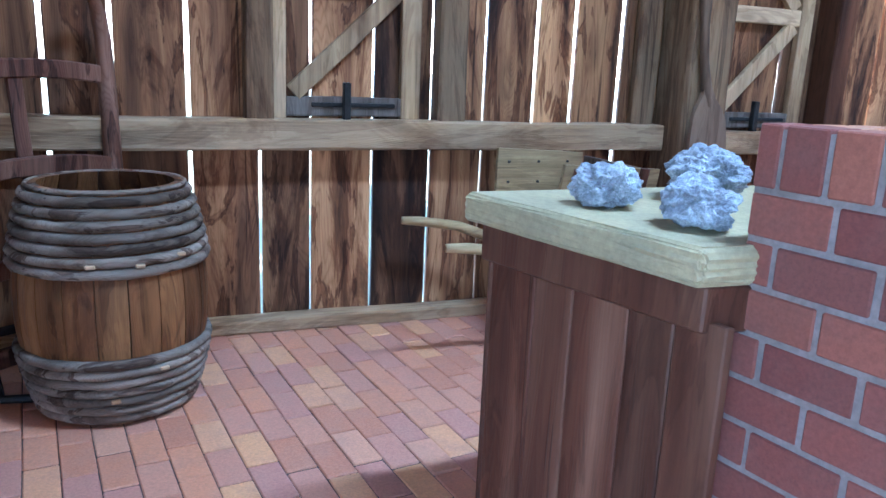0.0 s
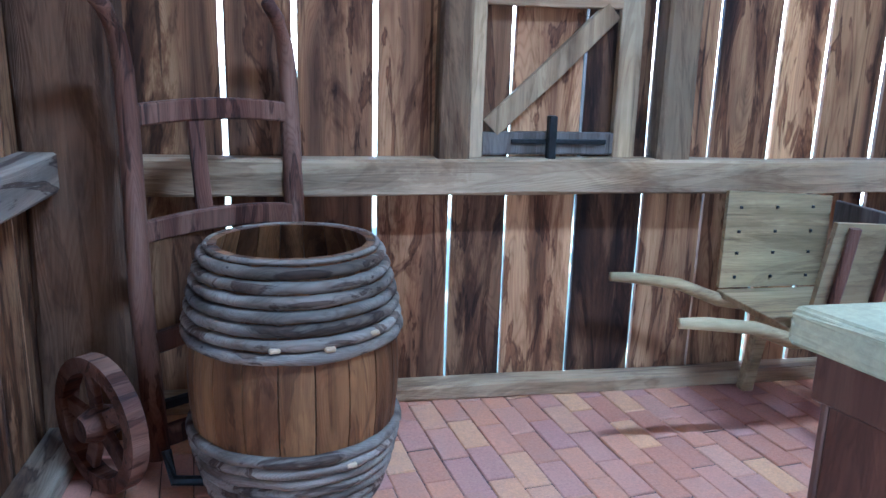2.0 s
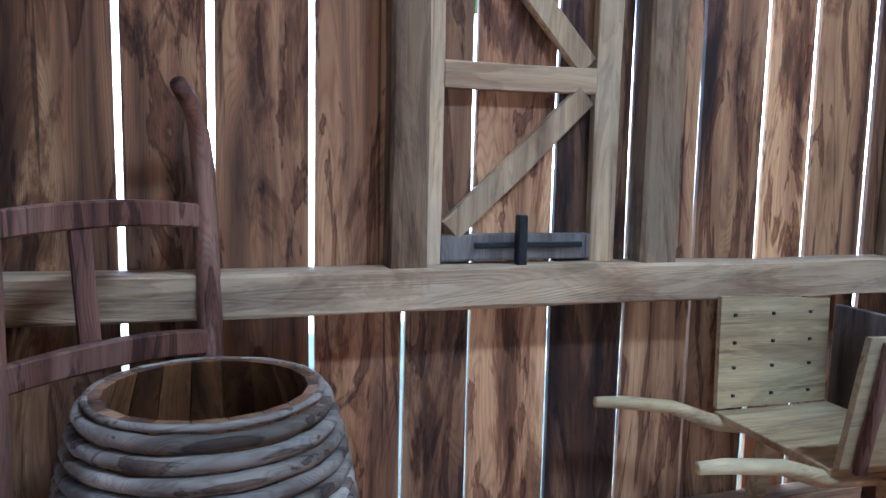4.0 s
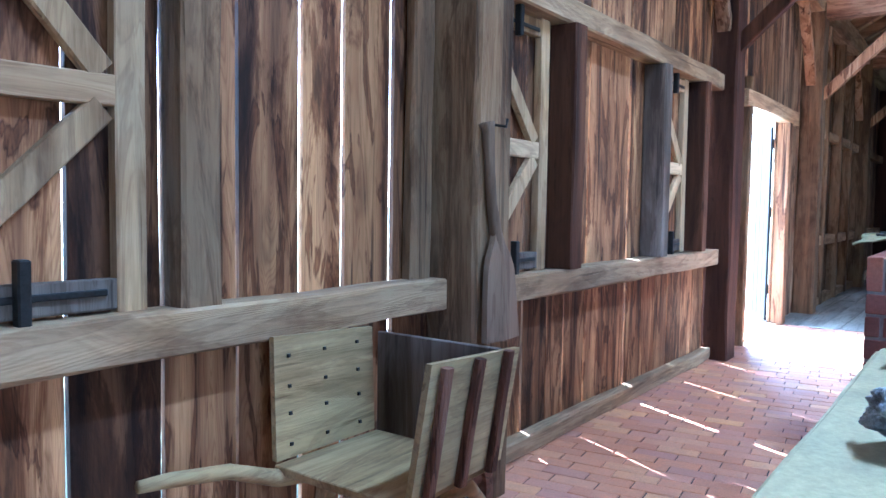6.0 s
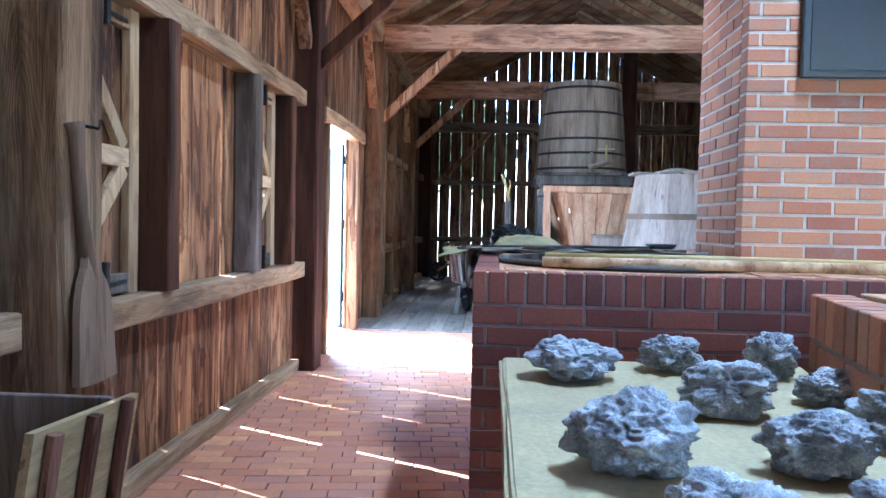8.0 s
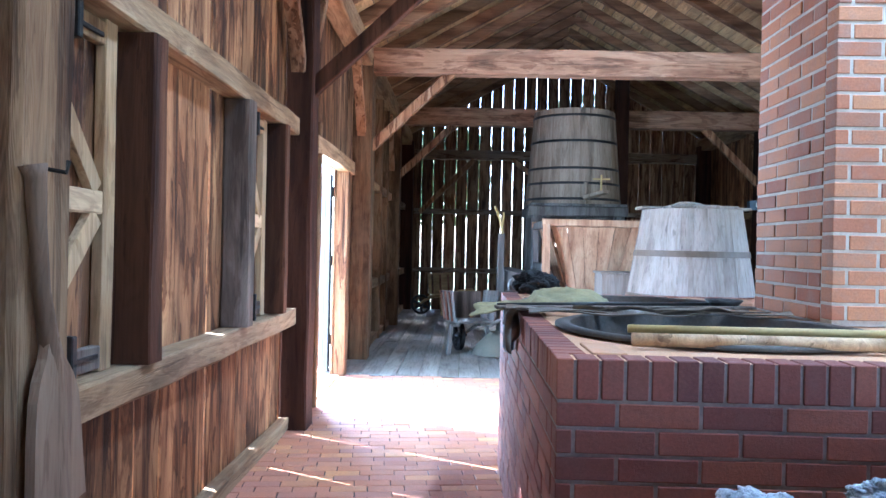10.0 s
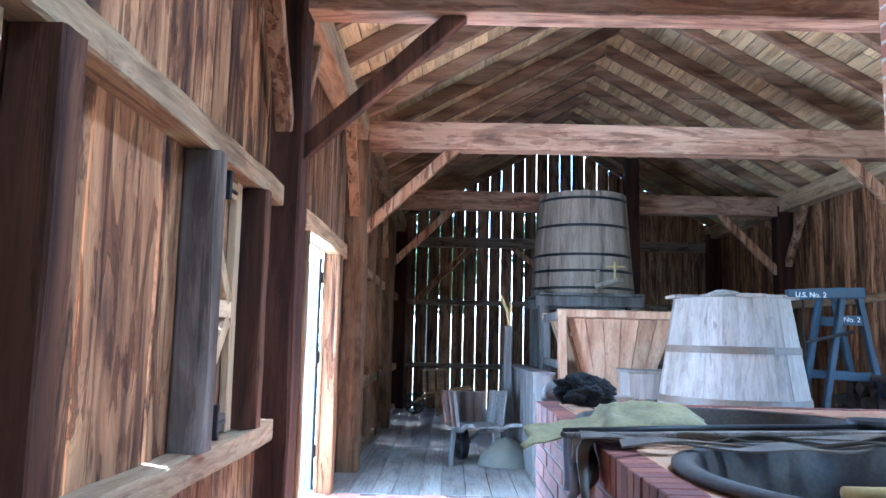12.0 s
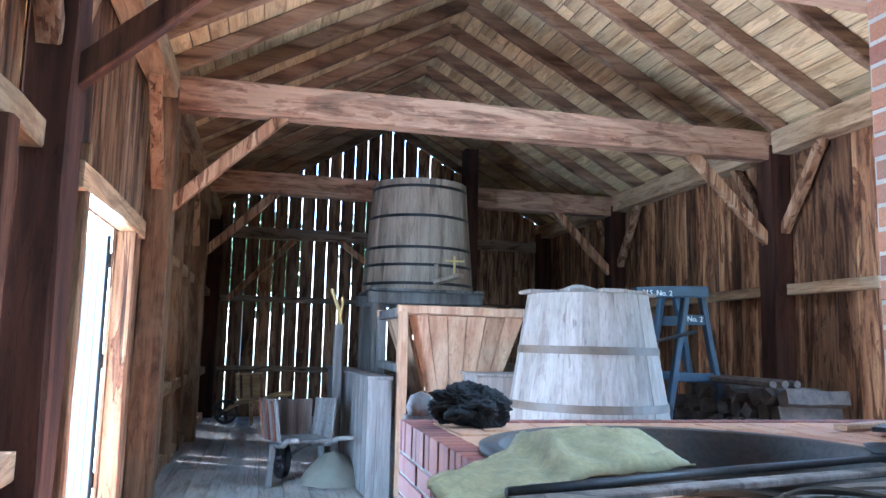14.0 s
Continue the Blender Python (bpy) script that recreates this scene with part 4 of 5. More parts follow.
# ---- wheelbarrows ----
def wheelbarrow(m, label, material, wheel_mat, ribs=3):
    """Nose towards +x: floor, ribbed sides, front board, two shafts with handles, legs, spoked wheel."""
    root = empty("wheelbarrow", m, label, "wheelbarrow", "wheelbarrows")
    part("floor_board", one_box(-0.3, 0.15, -0.24, 0.24, 0.40, 0.425, 0.003), material, root)
    for s in (-1, 1):
        bm = bmesh.new()
        for xx, zz in ((-0.29, 0.43), (0.14, 0.43), (0.17, 0.77), (-0.265, 0.79)):
            lean = (zz - 0.43) * 0.12
            for k in (0, 0.02):
                bm.verts.new((xx, s * (0.24 + lean + k), zz))
        bm.verts.ensure_lookup_table()
        v = bm.verts
        for f in ((0, 2, 4, 6), (1, 7, 5, 3), (0, 1, 3, 2), (2, 3, 5, 4), (4, 5, 7, 6), (6, 7, 1, 0)):
            bm.faces.new([v[i] for i in f])
        bmesh.ops.recalc_face_normals(bm, faces=bm.faces[:])
        side = part("side_board", bm, material, root)
        for i in range(ribs):
            xx = -0.235 + i * 0.15
            part("rib", timber((xx, s * 0.272, 0.42), (xx + 0.022, s * 0.315, 0.775), 0.036, 0.024, 0.001, 0.005, up=(0, 1, 0)), M_TRUCK, side, "dark brown upright rib")
            for zz in (0.47, 0.56, 0.64, 0.73):
                part("nail", one_box(xx - 0.004 + (zz - 0.42) * 0.06, xx + 0.006 + (zz - 0.42) * 0.06, s * (0.236 + (zz - 0.43) * 0.12) - 0.003, s * (0.236 + (zz - 0.43) * 0.12) + 0.003, zz - 0.005, zz + 0.005), M_IRON, side)
        part("shaft", tube([(-0.72, s * 0.26, 0.48), (-0.64, s * 0.255, 0.475), (-0.46, s * 0.245, 0.45), (-0.3, s * 0.22, 0.39), (0.1, s * 0.17, 0.34), (0.3, s * 0.09, 0.21)], 0.022, 8, taper=[0.017, 0.021, 0.022, 0.026, 0.026, 0.02]), material, root, smooth=True)
        part("leg", timber((-0.08, s * 0.23, 0.37), (-0.11, s * 0.27, 0.0), 0.05, 0.045, 0.001, 0.004), material, root)
    part("front_board", one_box(0.15, 0.172, -0.24, 0.24, 0.42, 0.76, 0.003), M_GREYJAMB, root, "darker grey front board")
    part("axle", tube([(0.29, -0.11, 0.19), (0.29, 0.11, 0.19)], 0.014), M_IRON, root)
    wheel(0.19, 6, pose(0.29, 0, 0.19, 90, 0, 0), root, wheel_mat)
    return root


wheelbarrow(pose(1.74, 2.775, 0, 0, 0, 0), "pale wooden wheelbarrow with ribbed sides standing by the wall", M_CART, M_TRUCK)
wheelbarrow(pose(9.98, 1.83, 0.005, 0, 0, 20), "grey wooden wheelbarrow with raised front on the planks", M_GREYWOOD, M_IRON, 3)
wheelbarrow(pose(15.1, 2.38, 0.005, 0, 0, 92), "brown wooden wheelbarrow by the far gable", M_CART, M_IRON, 3)

# ---- wooden shovel on the post ----
shovel = empty("shovel", pose(2.51, 2.915, 0), "long wooden salt shovel hanging on the post", "shovel")
part("handle", tube([(-0.108, 0.01, 1.5), (-0.104, 0.005, 1.47), (-0.1, 0, 1.36), (-0.078, 0, 1.2), (-0.05, -0.008, 1.06), (-0.036, -0.01, 0.97)], 0.02, 10, taper=[0.034, 0.026, 0.021, 0.021, 0.026, 0.02]), M_SHOVEL, shovel, smooth=True)
bm = bmesh.new()
rings = []
for z, w, dx in ((1.09, 0.02, -0.052), (1.04, 0.04, -0.044), (0.99, 0.075, -0.034), (0.94, 0.095, -0.026), (0.85, 0.106, -0.02), (0.75, 0.114, -0.012), (0.66, 0.122, -0.004)):
    rings.append([bm.verts.new((dx + sx * w, -0.012 * sy - 0.02 * (1 - abs(sx) * 0.6), z)) for sx, sy in ((-1, 1), (-0.5, 1), (0, 1), (0.5, 1), (1, 1), (1, -1), (0.5, -1), (0, -1), (-0.5, -1), (-1, -1))])
skin(bm, rings)
bmesh.ops.recalc_face_normals(bm, faces=bm.faces[:])
part("blade", bm, M_SHOVEL, shovel)
part("hook", tube([(-0.03, 0.03, 1.5), (-0.03, -0.03, 1.49), (-0.03, -0.035, 1.52)], 0.006, 6), M_IRON, shovel)


# ---- tapered tubs ----
def staved_tub(m, name, label, r0, r1, h, n, material, hoops, hoop_mat, lid=False, hoop_k=0.012, flat=0.03):
    root = empty(name, m, label, "tub")
    for i in range(n):
        bm = bmesh.new()
        a0, a1 = 2 * math.pi * i / n + 0.0015, 2 * math.pi * (i + 1) / n - 0.0015
        bulge = RND.uniform(-0.003, 0.003)
        rings = []
        for k in range(5):
            z, r = h * k / 4, r0 + (r1 - r0) * k / 4 + bulge
            rings.append([bm.verts.new(((r + d) * math.cos(a), (r + d) * math.sin(a), z)) for a, d in ((a0, 0), ((a0 + a1) / 2, 0.003), (a1, 0), (a1, -0.04), (a0, -0.04))])
        skin(bm, rings)
        bmesh.ops.recalc_face_normals(bm, faces=bm.faces[:])
        part("stave", bm, material, root)
    for z in hoops:
        r = r0 + (r1 - r0) * z / h
        s = (r1 - r0) / h
        part("hoop", lathe(bmesh.new(), [(r + 0.002 - s * flat, z - flat), (r + hoop_k - s * flat, z - flat), (r + hoop_k + s * flat, z + flat), (r + 0.002 + s * flat, z + flat)], 48), hoop_mat, root, smooth=False)
    part("head", lathe(bmesh.new(), [(0.0, h - 0.06), (r1 - 0.03, h - 0.06), (r1 - 0.03, h - 0.03), (0.0, h - 0.03)], 40), material, root)
    if lid:
        for j in range(-2, 3):
            y0, y1 = j * 0.22 - 0.11, j * 0.22 + 0.105
            half = math.sqrt(max((r1 + 0.035) ** 2 - max(abs(y0), abs(y1)) ** 2, 0.02))
            part("lid_board", one_box(-half, half, y0, y1, h + 0.002, h + 0.03, 0.004), material, root)
        part("lid_handle", tube([(0.25, -0.25, h + 0.03), (0.22, -0.15, h + 0.06), (0.1, 0.0, h + 0.07), (0.0, 0.12, h + 0.06), (-0.03, 0.2, h + 0.03)], 0.03, 8), material, root, smooth=True)
    return root


staved_tub(pose(8.4, -0.42, 0), "lidded_tub", "pale grey tapered tub with a board lid and dark hoops", 0.77, 0.485, 1.74, 26, M_TUB, (0.35, 0.87, 1.3), M_LEATHER, True)
staved_tub(pose(12.3, 0.23, 1.98), "tall_vat", "tall weathered vat with iron hoops on a timber stand", 0.72, 0.61, 1.4, 30, M_VAT, (0.07, 0.3, 0.52, 0.92, 1.3), M_IRON, False, 0.008, 0.018)
vat_stand = empty("vat_stand", pose(12.3, 0.23, 0), "heavy timber stand under the tall vat", "stand")
for sx in (-1, 1):
    for sy in (-1, 1):
        part("leg", timber((sx * 0.55, sy * 0.6, 0.004), (sx * 0.55, sy * 0.6, 1.8), 0.14, 0.14), M_GREYWOOD, vat_stand)
    part("bearer", timber((sx * 0.55, -0.72, 1.87), (sx * 0.55, 0.72, 1.87), 0.14, 0.14), M_GREYWOOD, vat_stand)
for j in range(7):
    part("deck_board", one_box(-0.7, 0.6, -0.7 + j * 0.2, -0.505 + j * 0.2, 1.942, 1.978, 0.004), M_GREYWOOD, vat_stand)
for sy in (-1, 1):
    part("stretcher", timber((-0.55, sy * 0.6, 0.9), (0.55, sy * 0.6, 0.9), 0.09, 0.1), M_GREYWOOD, vat_stand)

# ---- leaching hopper ----
hopper = empty("hopper", pose(9.3, 0.0, 0), "board hopper tapering inside a pale timber frame", "hopper")
for xx in (0.0, 1.25):
    for yy in (-0.25, 0.95):
        part("leg", timber((xx, yy, 0.004), (xx, yy, 1.6), 0.09, 0.09), M_HOPPER if xx < 0.5 else M_GREYWOOD, hopper)
    part("top_rail", timber((xx, -0.3, 1.62), (xx, 1.0, 1.62), 0.09, 0.08), M_HOPPER, hopper)
for yy in (-0.25, 0.95):
    part("top_rail", timber((0.05, yy, 1.60), (1.2, yy, 1.60), 0.08, 0.09), M_GREYWOOD, hopper)
    part("side_rail", timber((0.05, yy, 1.1), (1.2, yy, 1.1), 0.06, 0.08), M_GREYWOOD, hopper)


def slanted(p0, p1, q0, q1, t):
    """A board between an upper edge p0-p1 and a lower edge q0-q1."""
    bm = bmesh.new()
    a, b, c, d = Vector(p0), Vector(p1), Vector(q1), Vector(q0)
    n = (b - a).cross(d - a).normalized() * t
    vs = [bm.verts.new(v) for v in (a, b, c, d, a + n, b + n, c + n, d + n)]
    for f in ((0, 1, 2, 3), (7, 6, 5, 4), (0, 4, 5, 1), (1, 5, 6, 2), (2, 6, 7, 3), (3, 7, 4, 0)):
        bm.faces.new([vs[i] for i in f])
    bmesh.ops.recalc_face_normals(bm, faces=bm.faces[:])
    return bm


for i in range(6):
    y0, y1 = -0.2 + 1.1 * i / 6, -0.2 + 1.1 * (i + 1) / 6 - 0.008
    q0, q1 = 0.1 + 0.5 * i / 6, 0.1 + 0.5 * (i + 1) / 6 - 0.006
    part("hopper_board", slanted((0.06, y0, 1.58), (0.06, y1, 1.58), (0.3, q0, 0.62), (0.3, q1, 0.62), 0.022), M_HOPPER, hopper)
for s, yy, qq in ((1, 0.9, 0.6), (-1, -0.2, 0.1)):
    for i in range(5):
        x0, x1 = 0.08 + 1.1 * i / 5, 0.08 + 1.1 * (i + 1) / 5 - 0.008
        u0, u1 = 0.3 + 0.6 * i / 5, 0.3 + 0.6 * (i + 1) / 5 - 0.006
        part("hopper_board", slanted((x0, yy, 1.58), (x1, yy, 1.58), (u0, qq, 0.62), (u1, qq, 0.62), 0.022), M_HOPPER, hopper)
part("trough", one_box(0.2, 1.0, 0.1, 0.6, 0.5, 0.62, 0.006), M_GREYWOOD, hopper)

# ---- partition bin, mound in place of its curved cut ----
bin_ = empty("board_partition", pose(9.22, 1.08, 0, 0, 0, 3), "tall grey board partition with a capped top", "partition")
for i in range(10):
    part("panel_board", one_box(0.02 + i * 0.26, 0.275 + i * 0.26, 0.14, 0.165, 0.004, 1.0, 0.003), M_GREYWOOD, bin_)
    part("panel_board", one_box(0.02 + i * 0.26, 0.275 + i * 0.26, -0.03, -0.005, 0.004, 1.0, 0.003), M_GREYWOOD, bin_)
part("end_board", one_box(0.0, 0.022, -0.04, 0.17, 0.004, 1.0, 0.003), M_GREYWOOD, bin_)
part("cap", one_box(-0.02, 2.66, -0.05, 0.185, 1.002, 1.03, 0.005), M_GREYWOOD, bin_)
# a rounded mound added where the partition board has a concave edge
heap = bmesh.new()
lathe(heap, [(0.3, 0.0), (0.27, 0.06), (0.23, 0.13), (0.17, 0.2), (0.1, 0.26), (0.0, 0.29)], 28)
for v in heap.verts:
    v.co += Vector([RND.uniform(-0.012, 0.012) for _ in range(3)])
    v.co.z = max(v.co.z, 0)
    v.co.y = min(v.co.y, 0.4)
thing("salt_mound", heap, M_MOUND, "pale mound standing in for the curved cut of the board partition", "mound", smooth=True, m=pose(9.95, 1.46, 0.006))

# ---- on the stove ----
thing("coke_lump", lump(0.088, 0.12, 0.075, 21, 6, 0.35), M_COAL, "rough black lump of coke on the stove edge", "coke", m=pose(5.1, 1.46, PZ + 0.003), smooth=True)


def drape(nx, ny, fn):
    """A cloth sheet with thickness from a height function over a unit grid."""
    bm = bmesh.new()
    g = [[bm.verts.new(fn(i / nx, j / ny)) for j in range(ny + 1)] for i in range(nx + 1)]
    for i in range(nx):
        for j in range(ny):
            bm.faces.new((g[i][j], g[i + 1][j], g[i + 1][j + 1], g[i][j + 1]))
    bmesh.ops.recalc_face_normals(bm, faces=bm.faces[:])
    bmesh.ops.solidify(bm, geom=bm.faces[:], thickness=0.006)
    return bm


def sack(u, v):
    """A sack lying over the stove edge: a flat end that tapers to a corner, the rest folded double."""
    front = 3.85 + 0.27 * v + 0.012 * math.sin(14 * v)
    back = 4.0 + 0.48 * min(1, v / 0.5) - 0.03 * v
    x = front + (back - front) * u
    y = 1.87 - 0.64 * v - 0.03 * u + 0.012 * math.sin(9 * u)
    fold = min(1, max(0, (v - 0.42) / 0.05))
    roll = math.sqrt(max(0, 1 - (2 * u - 1) ** 2))
    z = PZ + 0.028 + fold * 0.05 * roll * (1 + 0.5 * noise.noise(Vector((u * 3, v * 7, 1)))) * min(1, (1.02 - v) * 6)
    z += 0.012 * noise.noise(Vector((u * 7, v * 9, 3))) + 0.008 * fold * noise.noise(Vector((u * 19, v * 14, 5)))
    if v < 0.3:
        z -= 0.045 * (1 - v / 0.3) * (1 - u)
    return (x, y, z)


thing("canvas_sack", drape(26, 34, sack), M_CLOTH, "folded olive canvas sack lying over the kettle edge", "sack", smooth=True)


def rag(u, v):
    """A rag hanging over the stove's edge."""
    w = 0.05 * math.sin(7 * u + 2 * v)
    y = 1.69 + 0.012 + 0.02 * w * 8 * v
    z = PZ + 0.03 - 0.19 * v * (0.7 + 0.3 * math.sin(2.2 + 3 * u))
    if v < 0.15:
        y, z = 1.52 + 1.15 * v + 0.01, PZ + 0.028
    return (3.72 + 0.2 * u + 0.03 * math.sin(5 * v + u), y + 0.025 * math.sin(10 * u), z)


thing("rag", drape(18, 22, rag), M_LEATHER, "dark rag hanging over the brick stove edge", "cloth", smooth=True)
thing("rag", drape(12, 16, lambda u, v: (3.98 + 0.14 * u + 0.02 * math.sin(6 * v), (1.55 + 1.1 * v if v < 0.13 else 1.697) + 0.02 * math.sin(8 * u), PZ + 0.011 - (0 if v < 0.13 else 0.22 * (v - 0.13)))), plain("faded_blue_cloth", (0.3, 0.36, 0.45), 0.9, 0, 0.25), "faded blue rag hanging over the stove edge", "cloth", smooth=True)


def ladle(p, q, bowl_r, label, squash=0.55):
    root = empty("ladle", pose(0, 0, 0), label, "ladle", "stove tools")
    p, q = Vector(p), Vector(q)
    mid = p.lerp(q, 0.5) + Vector((0, 0, 0.004))
    part("handle", tube([p, mid, q], 0.009, 8, taper=[0.011, 0.009, 0.008]), M_IRON, root, smooth=True)
    bm = bmesh.new()
    lathe(bm, [(0.0, -bowl_r * squash), (bowl_r * 0.6, -bowl_r * squash * 0.8), (bowl_r, 0.0), (bowl_r * 0.93, 0.0), (bowl_r * 0.55, -bowl_r * squash * 0.72), (0.0, -bowl_r * squash * 0.9)], 28)
    d = (q - p).normalized()
    bowl = part("bowl", bm, M_IRON, root, smooth=True)
    bowl.matrix_basis = Matrix.Translation(q + d * bowl_r * 0.9 + Vector((0, 0, 0.02)))
    return root


ladle((3.82, 1.76, PZ + 0.036), (4.07, 0.8, PZ + 0.045), 0.085, "long-handled dark iron ladle lying across the stove")
thing("flat_bar", timber((3.76, 1.77, PZ + 0.035), (4.02, 0.62, PZ + 0.035), 0.04, 0.012, 0.001, 0.002), M_GREYJAMB, "flat dark bar with a worn pale edge lying across the stove", "bar", "stove tools")
thing("pole", tube([(2.83, 1.42, PZ + 0.025), (2.82, 0.9, PZ + 0.027), (2.84, 0.2, PZ + 0.025), (2.85, -0.5, PZ + 0.022)], 0.02, 10), M_FRESH, "smooth wooden pole lying on the stove edge", "pole", "stove tools", smooth=True)
thing("pole", tube([(2.98, 1.4, PZ + 0.04), (2.97, 0.8, PZ + 0.042), (2.99, -0.2, PZ + 0.035)], 0.013, 8), M_BRASS, "thin yellow wooden rod lying across the kettle rim", "pole", "stove tools", smooth=True)


def strap(x0, y0, x1, y1, seed, sway, width=0.035, loops=2.0):
    """A stiff old strap: wanders, buckles up in places and turns partly on edge."""
    r = random.Random(seed)
    ph, bm, rings, n = r.uniform(0, 6), bmesh.new(), [], 44
    for i in range(n + 1):
        t = i / n
        x = x0 + (x1 - x0) * t + sway * math.sin(ph + 6.28 * loops * t)
        y = y0 + (y1 - y0) * t + 0.3 * sway * math.sin(ph * 2 + 9 * t)
        tilt = 0.45 * math.sin(ph + 5 * t + seed) ** 3
        z = PZ + 0.024 + abs(math.sin(tilt)) * width / 2 + 0.008 * (1 + math.sin(ph + 11 * t)) / 2
        dx, dz = width / 2 * math.cos(tilt), width / 2 * math.sin(tilt)
        rings.append([bm.verts.new(p) for p in ((x - dx, y, z - dz), (x + dx, y, z + dz), (x + dx, y, z + dz + 0.005), (x - dx, y, z - dz + 0.005))])
    skin(bm, rings)
    bmesh.ops.recalc_face_normals(bm, faces=bm.faces[:])
    thing("leather_strap", bm, M_LEATHER, "old leather strap lying loose on the stove", "strap", "straps on the stove")


strap(3.7, 1.72, 3.76, 0.9, 1, 0.03)
strap(3.62, 1.66, 3.72, 0.75, 2, 0.045, 0.032, 1.5)
strap(3.74, 1.45, 3.9, 0.62, 3, 0.035, 0.03, 2.5)
strap(3.58, 1.5, 3.6, 1.0, 4, 0.02, 0.035, 1.0)
strap(3.8, 1.1, 3.72, 0.6, 5, 0.04, 0.038, 1.3)
thing("tool_blade", timber((4.75, 0.15, PZ + 0.025), (5.1, -0.4, PZ + 0.03), 0.09, 0.015, 0.002, 0.004), M_IRON, "flat rusty tool on the far stove edge", "tool")
thing("tool_blade", timber((4.9, 0.2, PZ + 0.02), (5.15, -0.55, PZ + 0.02), 0.05, 0.02, 0.002, 0.004), M_HOPPER, "old wooden tool on the far stove edge", "tool")

# ---- boxes, vat tap, leaning stick ----
crate = empty("grey_box", pose(8.95, 0.16, 0), "pale grey lidded wooden box on trestles beside the tub", "box")
part("body", one_box(-0.2, 0.25, -0.27, 0.25, 0.82, 1.06, 0.006), M_TUB, crate)
part("lid", one_box(-0.22, 0.27, -0.29, 0.27, 1.062, 1.085, 0.005), M_TUB, crate)
for sx in (-0.15, 0.2):
    for sy in (-0.2, 0.18):
        part("leg", timber((sx, sy, 0.004), (sx, sy, 0.82), 0.06, 0.06), M_GREYWOOD, crate)
small = empty("white_box", pose(7.3, 0.9, 0), "small whitish box on a stand behind the stove", "box")
part("body", one_box(-0.12, 0.12, -0.16, 0.16, 0.78, 0.95, 0.008), M_TUB, small)
part("stand", one_box(-0.1, 0.1, -0.13, 0.13, 0.004, 0.779, 0.01), M_GREYWOOD, small)
tap = empty("vat_tap", pose(11.56, 0.05, 1.98), "wooden spout and peg on the front of the tall vat", "tap")
part("spout", timber((0.0, 0.1, 0.08), (-0.25, -0.15, 0.16), 0.14, 0.05), M_VAT, tap)
part("peg", tube([(-0.12, -0.1, 0.16), (-0.12, -0.1, 0.4)], 0.014, 8), M_BRASS, tap)
part("crosspiece", tube([(-0.12, -0.22, 0.34), (-0.12, 0.02, 0.34)], 0.012, 8), M_BRASS, tap)
part("bracket", timber((0.02, 0.1, 0.0), (-0.02, 0.1, 0.3), 0.05, 0.05), M_VAT, tap)
stick = empty("yellow_stick", pose(10.5, 1.4, 0), "forked yellow stick set in a grey stake", "stick")
part("stake", timber((0, 0, 0.004), (0, 0, 1.5), 0.09, 0.09), M_GREYWOOD, stick)
part("fork", tube([(0, -0.02, 1.48), (0, 0.02, 1.68), (0, 0.09, 1.86)], 0.018, 8), M_BRASS, stick)
part("fork", tube([(0, 0.0, 1.55), (0, -0.03, 1.72), (0, -0.02, 1.78)], 0.014, 8), M_BRASS, stick)
gate_stub = empty("gate_post", pose(5.47, 1.565, 0.075), "pale round-topped gate post behind the stove", "post")
part("post", timber((0, 0, -0.075), (0, 0, 0.98), 0.08, 0.12), M_GREYWOOD, gate_stub)
part("cap", lathe(bmesh.new(), [(0.0, 1.07), (0.04, 1.05), (0.055, 1.01), (0.045, 0.98), (0.0, 0.98)], 16), M_GREYWOOD, gate_stub, smooth=True)
dev = empty("sensor", pose(8.9, 3.147, 3.692), "small black sensor box fixed to the plate timber", "sensor")
part("body", one_box(-0.08, 0.08, -0.06, 0.03, 0.0, 0.16, 0.01), M_IRON, dev)
part("lens", one_box(-0.11, -0.07, -0.09, -0.01, 0.03, 0.1, 0.008), M_SCREEN, dev)
part("light", one_box(-0.083, -0.079, 0.0, 0.02, 0.12, 0.135), plain("red_plastic", (0.5, 0.03, 0.03), 0.4), dev)

# ---- platform scale with blue trestle frames ----
scale = empty("platform_scale", pose(9.45, -1.85, 0), "blue-painted wooden scale frame with lettered beam", "scale")
for sx in (-0.04, 0.45):
    for q in (-1, 1):
        part("leg", timber((sx, -0.17 + q * 0.07, 1.95), (sx, -0.17 + q * 0.42, 0.004), 0.08, 0.06), M_BLUE, scale)
    part("cross_rail", timber((sx, -0.38, 1.05), (sx, 0.04, 1.05), 0.05, 0.09), M_BLUE, scale)
    part("cross_rail", timber((sx, -0.29, 1.62), (sx, -0.05, 1.62), 0.05, 0.1), M_BLUE, scale)
part("beam", timber((-0.09, -0.27, 1.9), (-0.09, 0.5, 1.86), 0.09, 0.11), M_BLUE, scale)
part("poise_bar", tube([(-0.1, 0.35, 1.38), (-0.1, -0.15, 1.5)], 0.018), M_IRON, scale)
part("chain", tube([(0.0, 0.3, 1.82), (0.02, 0.3, 1.5), (0.02, 0.28, 1.2)], 0.012), M_IRON, scale)


def letters(text, size, m, parent):
    cu = bpy.data.curves.new("lettering", "FONT")
    cu.body, cu.size, cu.extrude = text, size, 0.002
    cu.materials.append(M_WHITE)
    ob = new("lettering", cu)
    ob.parent = parent
    ob.matrix_basis = m
    return tagged(ob, "white painted lettering")


letters("U.S. No. 2", 0.075, pose(-0.142, 0.44, 1.84, 90, 0, -90), scale)
letters("No. 2", 0.075, pose(-0.075, -0.07, 1.6, 90, 0, -90), scale)

